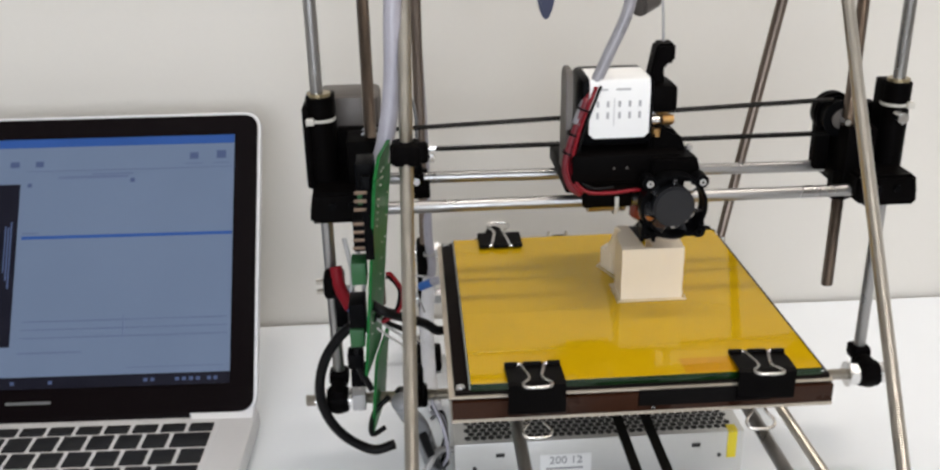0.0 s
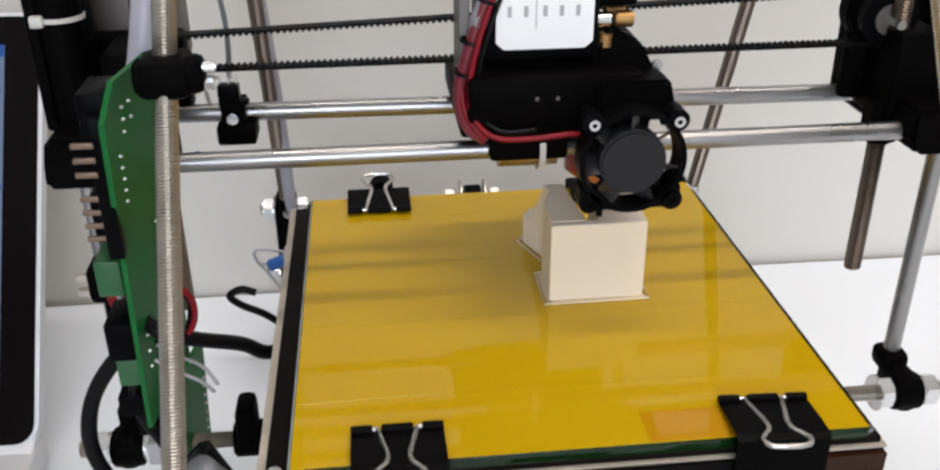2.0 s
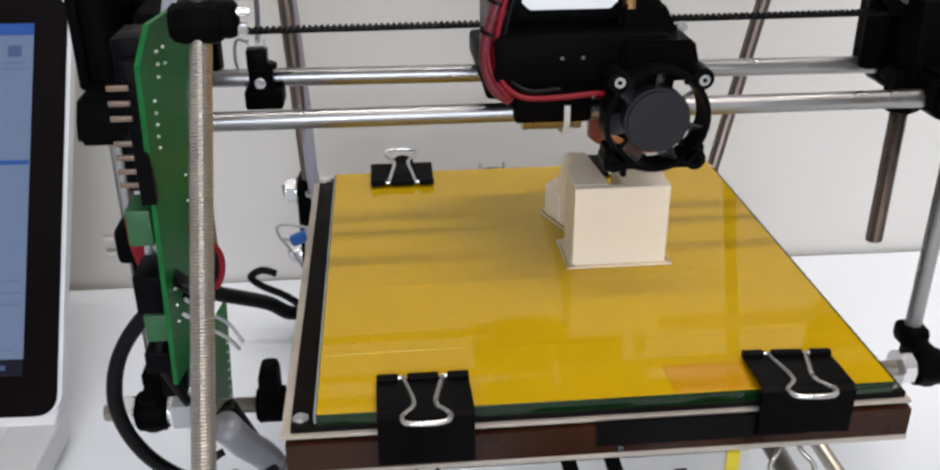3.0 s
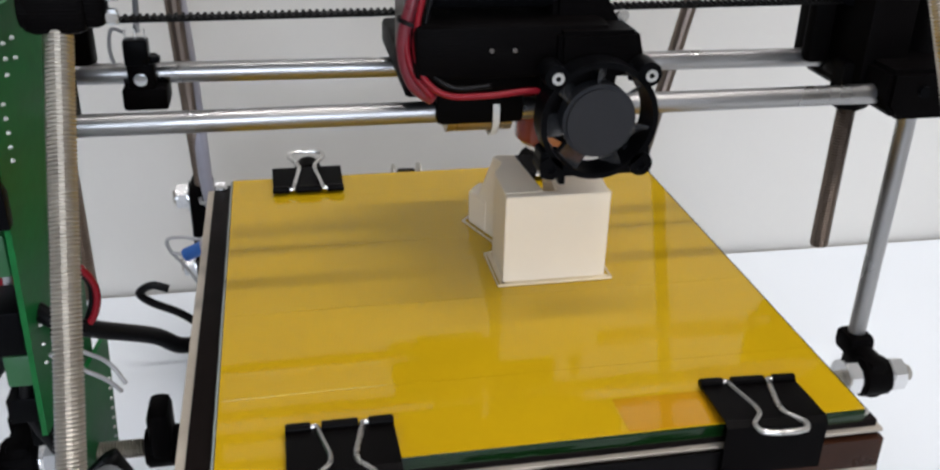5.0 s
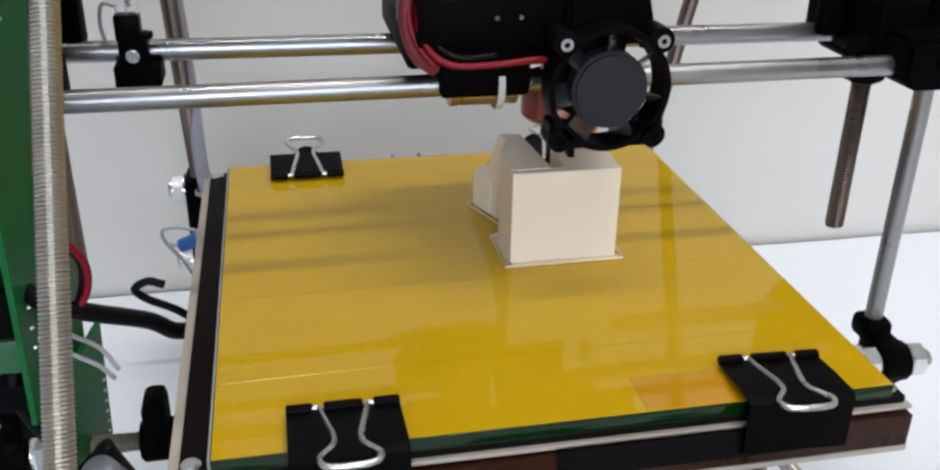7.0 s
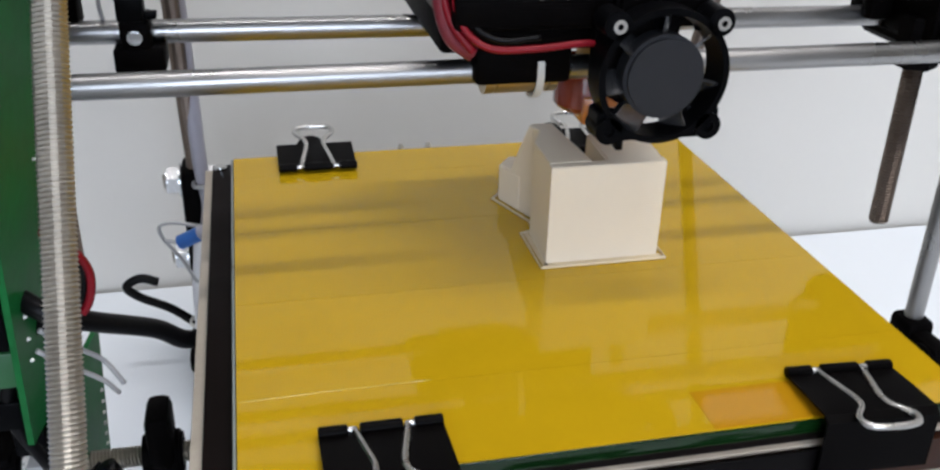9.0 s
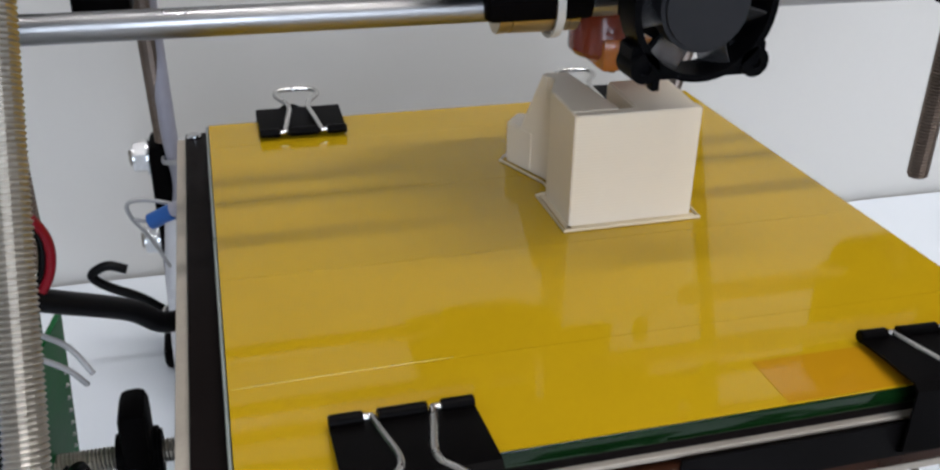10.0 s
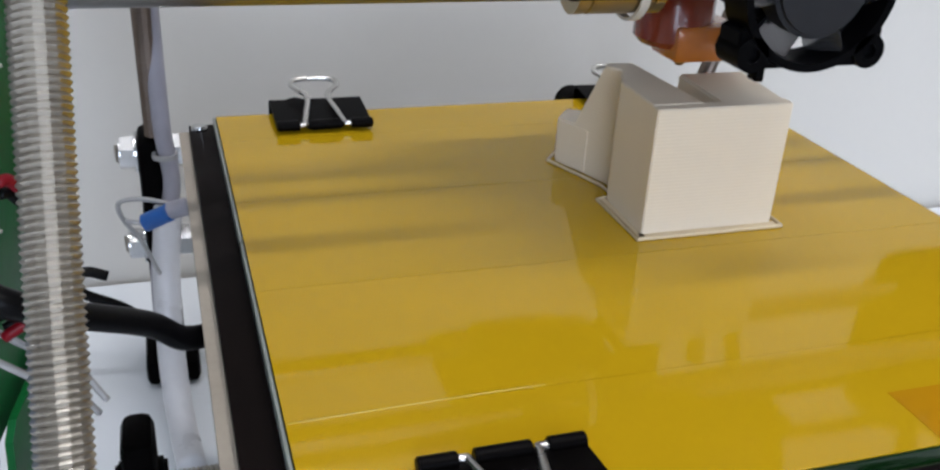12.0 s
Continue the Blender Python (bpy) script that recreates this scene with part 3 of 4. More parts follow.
# ---- printer: carriage, extruder, fan, hot end ----
HX = 0.0
CR = part("carriage", B((HX - 0.003, 0.031, 0.2315), (0.062, 0.074, 0.011), 0.002), M_BLACK, PR, "black printed carriage on two rods")
bm = B((HX - 0.006, 0.005, 0.2225), (0.032, 0.0165, 0.0165), 0.002)
part("bearing_block", bm, M_BLACK, CR)
part("bearing_block", B((HX - 0.006, 0.0475, 0.2250), (0.032, 0.018, 0.018), 0.002), M_BLACK, CR)
for x, y, z in ((HX - 0.006, 0.005, XZ), (HX - 0.006, 0.0475, 0.2213)):
    bb = part("bearing", lathe([(0.0041, -0.012), (0.0075, -0.012), (0.0075, -0.0092), (0.0071, -0.009), (0.0071, -0.0082), (0.0075, -0.008), (0.0075, 0.008), (0.0071, 0.0082), (0.0071, 0.009), (0.0075, 0.0092), (0.0075, 0.012), (0.0041, 0.012)], (x, y, z), Matrix.Rotation(radians(90), 4, "Y"), 28), M_BEAR, CR, "steel linear bearing")
zt = lathe([(0.0098, -0.0012), (0.0106, -0.0012), (0.0106, 0.0012), (0.0098, 0.0012)], (HX - 0.0005, 0.0065, 0.2180), Matrix.Rotation(radians(90), 4, "Y"), 24)
part("cable_tie", zt, M_ZIP, CR, "pale nylon cable tie")
part("extruder_base", B((HX + 0.002, 0.006, 0.2445), (0.068, 0.046, 0.019), 0.003), M_BLACK, CR)
part("carriage_plate", prism([(-0.004, 0.236), (0.026, 0.236), (0.022, 0.298), (0.016, 0.303), (0.004, 0.303), (0.0, 0.298)], "x", HX - 0.0335, HX - 0.0295, 0.0008), M_MOTOR, CR)
mo = part("extruder_motor", B((HX - 0.003, 0.0135, 0.2775), (0.045, 0.042, 0.042), 0.004), M_BLACKP, PR, "black stepper motor with a white sticker")
# the sticker wraps over the motor's top edge
sb = bmesh.new()
prof = [(0.022, 0.2990), (-0.003, 0.2990), (-0.0065, 0.298), (-0.0080, 0.2945), (-0.0080, 0.262)]
cols = []
for k in range(13):
    u = k / 12
    edge = min(u, 1 - u) * 0.037
    cut = 0.0026 - math.sqrt(max(0.0, 0.0026 ** 2 - max(0.0, 0.0026 - edge) ** 2))
    cols.append([sb.verts.new((HX - 0.0205 + 0.037 * u, y, z + (cut if i == len(prof) - 1 else 0))) for i, (y, z) in enumerate(prof)])
for q, w in zip(cols, cols[1:]):
    for i in range(len(prof) - 1):
        sb.faces.new((q[i], q[i + 1], w[i + 1], w[i]))
bmesh.ops.recalc_face_normals(sb, faces=sb.faces)
bmesh.ops.solidify(sb, geom=sb.faces[:], thickness=0.0004)
part("sticker", sb, M_LABEL, mo, "white sticker with unreadable printing")
for k in range(5):
    for z, hgt in ((0.2835, 0.0045), (0.2765, 0.005)):
        part("print_bar", B((HX - 0.0155 + k * 0.0062 + (0.001 if k > 1 else 0), -0.00845, z), (0.0015, 0.0003, hgt * 0.8)), M_FAINT, mo, smooth=False)
part("print_bar", B((HX - 0.0055, -0.00845, 0.2785), (0.0003, 0.0003, 0.017)), M_FAINT, mo, smooth=False)
for x in (-0.014, 0.0):
    part("print_bar", B((HX + x, -0.00845, 0.2925), (0.009, 0.0003, 0.001)), M_FAINT, mo, smooth=False)
# extruder body and idler lever
ex = part("extruder_body", prism([(0.018, 0.232), (0.052, 0.232), (0.047, 0.243), (0.036, 0.263), (0.026, 0.268), (0.018, 0.264)], "y", -0.006, 0.03, 0.002), M_BLACK, PR, "black printed extruder with idler lever")
part("idler_block", B((HX + 0.0265, 0.011, 0.284), (0.017, 0.03, 0.017), 0.003), M_BLACK, ex)
part("idler_lever", prism([(0.0175, 0.29), (0.028, 0.29), (0.0275, 0.3035), (0.034, 0.305), (0.034, 0.3165), (0.0225, 0.3165)], "y", 0.004, 0.018, 0.0016), M_BLACK, ex)
for y in (-0.002, 0.012):
    part("brass_knob", C((HX + 0.026, y, 0.271), (HX + 0.033, y, 0.271), 0.0033, 16, 0.0006), M_BRASS, ex, "small brass thumb nut")
    part("spring", C((HX + 0.018, y, 0.271), (HX + 0.024, y, 0.271), 0.003, 12), M_NUT, ex)
part("brass_fitting", C((HX + 0.0225, -0.003, 0.2605), (HX + 0.0225, -0.003, 0.266), 0.0034, 12, 0.0006), M_BRASS, ex)
part("screw", C((HX + 0.043, -0.007, 0.2535), (HX + 0.043, -0.005, 0.2535), 0.0022, 10), M_NUT, ex)
for x in (-0.006, 0.002):
    part("screw", C((HX + x, -0.0178, 0.2455), (HX + x, -0.0165, 0.2455), 0.0008, 8), M_MOTOR, ex)
part("filament", tube([(0.028, 0.012, 0.315), (0.0265, 0.016, 0.345), (0.021, 0.03, 0.4), (0.012, 0.045, 0.43)], 0.0009, 8), M_WHITEW, ex, "thin white filament")

# cooling fan
FX, FY, FZ = 0.0285, -0.0335, 0.2245
RX = Matrix.Rotation(radians(90), 4, "X")
FN = part("fan", lathe([(0.0176, -0.005), (0.0206, -0.005), (0.0206, 0.005), (0.0186, 0.005)], (FX, FY + 0.005, FZ), RX, 48), M_BLACKP, PR, "black forty millimetre cooling fan")
for sx in (-1, 1):
    for sz in (-1, 1):
        cx, cz = FX + sx * 0.0160, FZ + sz * 0.0160
        bm = lathe([(0.0018, -0.005), (0.0042, -0.005), (0.0042, 0.005), (0.0018, 0.005)], (cx, FY + 0.005, cz), RX, 20)
        box(bm, (FX + sx * 0.0148, FY + 0.0085, FZ + sz * 0.0148), (0.0065, 0.003, 0.0065), 0.0008)
        part("fan_ear", bm, M_BLACKP, FN)
        if sz > 0:
            part("screw", lathe([(0.0009, -0.001), (0.0021, -0.001), (0.0021, 0.001), (0.0009, 0.001)], (cx, FY - 0.0006, cz), RX, 16), M_NUT, FN, "bright steel screw")
        else:
            part("screw", C((cx, FY + 0.003, cz), (cx, FY + 0.008, cz), 0.0018, 10), M_DARK, FN)
arc = [(0.0187 * math.cos(radians(q)), 0.0187 * math.sin(radians(q))) for q in range(-32, -150, -9)]
bm = prism([(FX + u, FZ + v) for u, v in [(-0.0195, -0.0105), (-0.0197, -0.0180), (-0.0180, -0.0197), (0.0180, -0.0197), (0.0197, -0.0180), (0.0195, -0.0105)] + arc], "y", FY + 0.0012, FY + 0.0102, 0.0004)
part("fan_foot", bm, M_BLACKP, FN)
part("fan_hub", C((FX, FY - 0.0002, FZ), (FX, FY + 0.0085, FZ), 0.0128, 40, 0.0012), M_HUB, FN, "dark grey round hub sticker")
for k in range(7):
    a = 2 * math.pi * k / 7 + 0.3
    mm = Matrix.Translation((FX, FY + 0.005, FZ)) @ Matrix.Rotation(a, 4, "Y") @ Matrix.Translation((0.0149, 0, 0)) @ Matrix.Rotation(radians(58), 4, "X")
    bm = B((0, 0, 0), (0.0062, 0.0008, 0.0095), 0.0002)
    bmesh.ops.transform(bm, matrix=mm, verts=bm.verts)
    part("fan_blade", bm, M_SMOKE, FN, "smoked clear fan blade")
for a in (40, 130, 220, 268):
    mm = Matrix.Translation((FX, FY + 0.0095, FZ)) @ Matrix.Rotation(radians(a), 4, "Y") @ Matrix.Translation((0.0155, 0, 0))
    bm = B((0, 0, 0), (0.0075, 0.001, 0.0016))
    bmesh.ops.transform(bm, matrix=mm, verts=bm.verts)
    part("fan_strut", bm, M_BLACKP, FN)
part("peg", B((FX - 0.011, FY + 0.005, FZ - 0.0212), (0.0022, 0.004, 0.0045), 0.0004), M_BLACKP, FN)
bm = prism([(FX - 0.012, 0.236), (FX + 0.02, 0.236), (FX + 0.016, 0.252), (FX - 0.012, 0.252)], "y", FY + 0.0125, -0.004, 0.0015)
part("fan_mount", bm, M_BLACK, FN)
part("fan_duct", prism([(FX - 0.0185, FZ - 0.006), (FX - 0.006, FZ - 0.0130), (FX + 0.006, FZ - 0.004), (FX + 0.009, FZ + 0.0165), (FX - 0.0185, FZ + 0.0165)], "y", FY + 0.0104, FY + 0.0164, 0.001), M_BLACK, FN)

# hot end
HE = part("hot_end", C((0.031, 0.03, 0.201), (0.031, 0.03, 0.234), 0.008, 24, 0.0008), M_BRASS, PR, "hot end wrapped in orange heat tape")
part("heater_block", B((0.033, 0.026, 0.1965), (0.021, 0.016, 0.0105), 0.0012), M_KAP, HE, "orange tape-wrapped heater block")
part("heat_wrap", lathe([(0.0095, -0.009), (0.0115, -0.007), (0.0115, 0.007), (0.0098, 0.009)], (0.027, 0.03, 0.2035), Matrix(), 20), M_REDS, HE, "dark red heat tape")
part("nozzle", C((0.031, 0.03, 0.1875), (0.031, 0.03, 0.192), 0.0012, 14, r2=0.0035), M_BRASS, HE)
part("cartridge", C((0.0375, 0.012, 0.1985), (0.0375, 0.03, 0.1985), 0.0022, 12), M_NUT, HE)
part("bracket", B((0.0425, 0.012, 0.2075), (0.004, 0.004, 0.012)), M_ALU, HE)

# wires of the head: a sleeve from above and red wires down the side
HW = part("head_sleeve", tube([(0.012, 0.02, 0.40), (0.0045, 0.002, 0.345), (-0.009, -0.002, 0.312), (-0.0195, -0.004, 0.29), (-0.0275, -0.006, 0.271)], 0.0036, 12), M_HOSE, PR, "clear grey cable sleeve with coloured wires")
part("red_wire", tube([(-0.017, -0.01, 0.295), (-0.0265, -0.012, 0.27), (-0.031, -0.013, 0.25), (-0.0295, -0.0155, 0.238), (-0.022, -0.0195, 0.2315), (-0.008, -0.022, 0.2315), (0.008, -0.0215, 0.2325), (0.015, -0.02, 0.230)], 0.0011, 8), M_RED, HW, "thin red wire")
part("red_wire", tube([(-0.014, -0.009, 0.295), (-0.0235, -0.011, 0.27), (-0.028, -0.012, 0.25), (-0.027, -0.0145, 0.239), (-0.019, -0.0185, 0.2335), (-0.006, -0.019, 0.234)], 0.0009, 8), M_BLK, HW)
part("red_wire", tube([(-0.019, -0.006, 0.295), (-0.0285, -0.008, 0.27), (-0.0335, -0.009, 0.25), (-0.032, -0.0115, 0.238), (-0.0255, -0.0145, 0.229)], 0.0013, 8), M_RED, HW, "thin red wire")
part("clear_wire", tube([(-0.0215, -0.006, 0.287), (-0.0305, -0.0075, 0.262), (-0.0345, -0.008, 0.246), (-0.0315, -0.009, 0.233), (-0.0245, -0.0095, 0.227)], 0.0026, 10), M_PINK, HW)
for z, x in ((0.2655, -0.0295), (0.2535, -0.032), (0.281, -0.0235)):
    part("cable_tie", lathe([(0.0042, -0.0007), (0.0050, -0.0007), (0.0050, 0.0007), (0.0042, 0.0007)], (x, -0.008, z), Matrix.Rotation(radians(18), 4, "Y"), 16), M_BLK, HW)

for ob in (CR, mo, ex, FN, HE, HW):
    ob.location.x = 0.0015

# what hangs from the frame's top
part("spool_hub", C((0.017, 0.04, 0.335), (0.031, 0.05, 0.34), 0.009, 24, 0.002), M_MOTOR, PR, "grey round guide wheel")
part("spool_hanger", C((0.024, 0.047, 0.338), (0.024, 0.051, 0.428), 0.0025, 10), M_NUT, PR)
bm = C((-0.0385, 0.046, 0.37), (-0.0385, 0.054, 0.37), 0.0085, 24, 0.001)
bmesh.ops.transform(bm, matrix=Matrix.Translation((-0.0385, 0.05, 0.37)) @ Matrix.Diagonal((0.92, 1, 5.2, 1)) @ Matrix.Translation((0.0385, -0.05, -0.37)), verts=bm.verts)
part("blue_handle", bm, M_DBLUE, PR, "dark blue rounded plastic piece")

# ---- electronics on the frame's side ----
def on_board(z, back, off):
    """A point of the control board: height, way back from its front edge, way out of its face."""
    return (-0.149 - 0.0986 * (0.267 - z) + 0.15 * back + off, -0.076 + 0.268 * (0.267 - z) + back, z)


def board(zlo, zhi, b0, b1, off, thick, cut):
    pts = [(zlo, b0), (zlo, b1), (zhi, b1), (zhi, b0 + cut), (zhi - cut, b0)]
    bm = bmesh.new()
    fr = [bm.verts.new(on_board(z, b, off)) for z, b in pts]
    bk = [bm.verts.new(on_board(z, b, off - thick)) for z, b in pts]
    bm.faces.new(fr)
    bm.faces.new(bk[::-1])
    for i in range(5):
        bm.faces.new((fr[i], bk[i], bk[(i + 1) % 5], fr[(i + 1) % 5]))
    bmesh.ops.recalc_face_normals(bm, faces=bm.faces)
    return bm


PCB = part("circuit_board", board(0.112, 0.266, 0.0, 0.050, 0, 0.0018, 0.011), M_GREEN, PR, "glossy green control board with solder points")
part("lower_board", board(0.05, 0.119, 0.012, 0.056, 0.004, 0.0018, 0.004), M_GREEN, PCB)
rnd = random.Random(4)
for col, n, z0, dz in ((0.0085, 5, 0.222, 0.0045), (0.0135, 3, 0.247, 0.0045), (0.03, 4, 0.165, 0.012), (0.008, 3, 0.142, 0.0085), (0.040, 3, 0.2, 0.016), (0.02, 2, 0.25, 0.006)):
    for k in range(n):
        c = on_board(z0 + k * dz, col + rnd.uniform(-0.0005, 0.0005), 0)
        part("solder_point", C((c[0] - 0.0004, c[1], c[2]), (c[0] + 0.0009, c[1], c[2]), 0.0008, 8, r2=0.0004), M_SOLDER, PCB)
for k in range(8):
    c = on_board(0.054 + k * 0.006, 0.052, 0.004)
    part("solder_point", C((c[0] - 0.0004, c[1], c[2]), (c[0] + 0.0008, c[1], c[2]), 0.001, 8, r2=0.0005), M_SOLDER, PCB)
# parts on the outer face
for z, b, sy, sz, sx, m, nm in ((0.252, 0.024, 0.02, 0.016, 0.010, M_BLACKP, "connector"), (0.238, 0.03, 0.014, 0.014, 0.010, M_GREENC, "terminal_block"), (0.213, 0.022, 0.022, 0.018, 0.010, M_BLACKP, "heat_sink"), (0.19, 0.012, 0.016, 0.014, 0.009, M_GREENC, "terminal_block"), (0.158, 0.014, 0.02, 0.016, 0.010, M_BLACKP, "connector"), (0.138, 0.014, 0.012, 0.012, 0.009, M_GREENC, "terminal_block"), (0.12, 0.012, 0.012, 0.01, 0.010, M_BLACKP, "connector"), (0.096, 0.026, 0.014, 0.012, 0.01, M_BLACKP, "connector"), (0.072, 0.028, 0.012, 0.012, 0.009, M_WHITEW, "connector")):
    part(nm, B(on_board(z, b, -0.0052 - sx / 2), (sx, sy, sz), 0.0008), m, PCB)
for k in range(7):  # row of pins
    z = 0.247 - k * 0.0055 - (0.004 if k > 2 else 0)
    part("header_pin", B(on_board(z, 0.002, -0.0085), (0.007, 0.0013, 0.0018), 0.0003), M_PIN, PCB)
part("header", B(on_board(0.2295, 0.004, -0.0042), (0.005, 0.005, 0.05), 0.0005), M_BLACKP, PCB)

PCB.location = (0.0030, -0.002, 0.008)

# wiring: parts of the printer that hang from its frame
part("cable", tube([(-0.162, -0.012, 0.145), (-0.176, -0.012, 0.1395), (-0.19, -0.012, 0.12), (-0.1955, -0.012, 0.097), (-0.192, -0.011, 0.076), (-0.181, -0.01, 0.058), (-0.163, -0.01, 0.0465), (-0.148, -0.01, 0.05)], 0.0034, 12), M_BLK, PR, "thick black power cable in a wide loop")
part("cable", tube([(-0.162, -0.012, 0.145), (-0.170, -0.005, 0.152), (-0.176, 0.005, 0.160)], 0.0036, 10), M_BLUE, PR, "blue insulated wire end")
part("cable", tube([(-0.1715, -0.005, 0.153), (-0.1785, 0.005, 0.163), (-0.181, 0.012, 0.175)], 0.0042, 10), M_RED, PR, "red insulated connector")
part("cable", tube([(-0.152, -0.03, 0.16), (-0.162, -0.03, 0.15), (-0.168, -0.03, 0.128), (-0.16, -0.03, 0.106)], 0.0022, 8), M_BLK, PR)
part("cable", tube([(-0.1450, -0.05, 0.1962), (-0.1425, -0.047, 0.194), (-0.1368, -0.041, 0.18), (-0.1395, -0.04, 0.167), (-0.15, -0.042, 0.16)], 0.0012, 8), M_RED, PR, "red wire loop")
part("cable", tube([(-0.1455, -0.047, 0.1925), (-0.1435, -0.045, 0.191), (-0.1385, -0.039, 0.179), (-0.142, -0.038, 0.165), (-0.15, -0.04, 0.161)], 0.0011, 8), M_BLK, PR)
for k, (dy, dz) in enumerate(((0, 0), (0.006, 0.003))):
    part("white_wire", tube([(-0.153, -0.045 + dy, 0.158 + dz), (-0.146, -0.042 + dy, 0.15 + dz), (-0.139, -0.038 + dy, 0.142 + dz), (-0.1355 + 0.002 * k, -0.034, 0.134 + dz)], 0.0008, 7), M_WHITEW, PR)
part("white_wire", tube([(-0.172, -0.012, 0.205), (-0.168, -0.02, 0.185), (-0.169, -0.018, 0.165), (-0.163, -0.016, 0.15)], 0.0015, 8), M_WHITEW, PR)
part("white_wire", tube([(-0.165, -0.01, 0.2), (-0.161, -0.016, 0.18), (-0.163, -0.014, 0.16)], 0.0013, 8), M_WHITEW, PR)
part("sleeve", tube([(-0.131, -0.01, 0.40), (-0.135, -0.022, 0.345), (-0.137, -0.026, 0.305), (-0.143, -0.03, 0.27), (-0.15, -0.03, 0.25)], 0.0052, 14), M_GREYW, PR, "grey corrugated cable sleeve")
part("sleeve", tube([(-0.121, 0.115, 0.29), (-0.119, 0.145, 0.22), (-0.1185, 0.166, 0.165), (-0.118, 0.1715, 0.125), (-0.116, 0.174, 0.1), (-0.12, 0.176, 0.08), (-0.1245, 0.174, 0.06), (-0.125, 0.168, 0.03), (-0.121, 0.15, 0.008)], 0.0036, 14), M_GREYW, PR, "grey cable sleeve along the rear rod")
part("sleeve", tube([(-0.141, -0.055, 0.112), (-0.136, -0.044, 0.094), (-0.130, -0.03, 0.075), (-0.125, -0.012, 0.045), (-0.121, 0.0, 0.02), (-0.119, 0.012, 0.009)], 0.0062, 16), M_SLEEVE, PR, "smoky grey ribbed sleeve full of wires")
part("sleeve", tube([(-0.1185, 0.172, 0.09), (-0.1215, 0.167, 0.062), (-0.1225, 0.152, 0.03), (-0.121, 0.13, 0.012), (-0.118, 0.10, 0.007)], 0.0058, 14), M_CLEAR, PR, "milky clear cable sleeve")
part("cable", tube([(-0.142, -0.038, 0.11), (-0.132, -0.036, 0.085), (-0.124, -0.03, 0.055), (-0.118, -0.01, 0.03), (-0.113, 0.02, 0.012)], 0.0032, 12), M_BLK, PR)
for k in range(4):
    part("cable", tube([(-0.122, -0.02 + 0.008 * k, 0.09 - 0.01 * k), (-0.115, -0.03 + 0.006 * k, 0.075), (-0.112, -0.025 + 0.01 * k, 0.05), (-0.116, -0.01 + 0.006 * k, 0.03)], 0.0013, 8), M_BLK if k % 2 else M_GREYW, PR)
part("cable", tube([(-0.15, -0.005, 0.085), (-0.161, -0.01, 0.075), (-0.163, -0.008, 0.058), (-0.154, -0.004, 0.06)], 0.0019, 8), M_BLK, PR)
part("cable_tie", lathe([(0.0055, -0.001), (0.0066, -0.001), (0.0066, 0.001), (0.0055, 0.001)], (-0.1252, 0.170, 0.035), Matrix(), 16), M_ZIP, PR)
part("cable_tie", lathe([(0.0042, -0.001), (0.0052, -0.001), (0.0052, 0.001), (0.0042, 0.001)], (-0.1178, 0.1725, 0.113), Matrix(), 16), M_WHITEW, PR)
# blue sleeve with thin wire at the bed's side
part("blue_sleeve", tube([(-0.1175, 0.112, 0.1145), (-0.122, 0.1135, 0.112), (-0.1265, 0.115, 0.1095)], 0.0034, 12), M_BLUE, PR, "short blue heat-shrink sleeve")
part("thermistor", C((-0.1185, 0.1125, 0.1145), (-0.111, 0.1115, 0.1165), 0.0033, 12, 0.0005), M_GREYW, PR)
part("white_wire", tube([(-0.1185, 0.12, 0.1145), (-0.128, 0.121, 0.1165), (-0.135, 0.121, 0.1155), (-0.1345, 0.122, 0.109), (-0.129, 0.13, 0.095), (-0.124, 0.15, 0.07)], 0.0009, 7), M_WHITEW, PR)
part("white_wire", tube([(-0.127, 0.12, 0.107), (-0.1335, 0.121, 0.108)], 0.0009, 7), M_WHITEW, PR)
part("blue_wire", tube([(-0.1415, 0.03, 0.211), (-0.137, 0.032, 0.2082), (-0.1335, 0.033, 0.2082)], 0.0014, 8), M_BLUE, PR)
# clamp with limit switch on the z rod
zc = part("z_clamp", B((-0.189, 0.02, 0.16), (0.0135, 0.018, 0.017), 0.003), M_BLACK, PR, "black clamp with a limit switch")
part("switch_body", B((-0.1845, 0.013, 0.145), (0.008, 0.012, 0.024), 0.001), M_BLACKP, zc)
for z in (0.163, 0.156):
    part("bolt", C((-0.2005, 0.016, z), (-0.195, 0.016, z), 0.0021, 6, 0.0004), M_THREAD, zc)
part("white_plug", B((-0.1785, 0.012, 0.157), (0.006, 0.006, 0.008), 0.001), M_WHITEW, zc)

zc.location = (0.006, -0.005, 0.002)

# ---- printed object on the bed ----
bz, top = 0.1528, 0.0356
pr = bmesh.new()


def add_to(bm, other):
    tmp = bpy.data.meshes.new("tmp")
    other.to_mesh(tmp)
    bm.from_mesh(tmp)
    other.free()
    bpy.data.meshes.remove(tmp)


# a front wall and two blocks behind it, with an open slot between them
add_to(pr, prism([(0.0042, -0.0115), (0.0446, -0.0115), (0.0448, -0.0072), (0.0043, -0.0072)], "z", bz, bz + top, 0.0003))
add_to(pr, prism([(0.0044, -0.0080), (0.0195, -0.0080), (0.0168, 0.0285), (0.0078, 0.0285), (0.0098, 0.0225), (0.0049, 0.0122)], "z", bz, bz + top + 0.0002, 0.0003))
add_to(pr, prism([(0.0248, -0.0080), (0.0446, -0.0080), (0.0472, 0.0187), (0.0262, 0.0187)], "z", bz, bz + top - 0.0002, 0.0006))
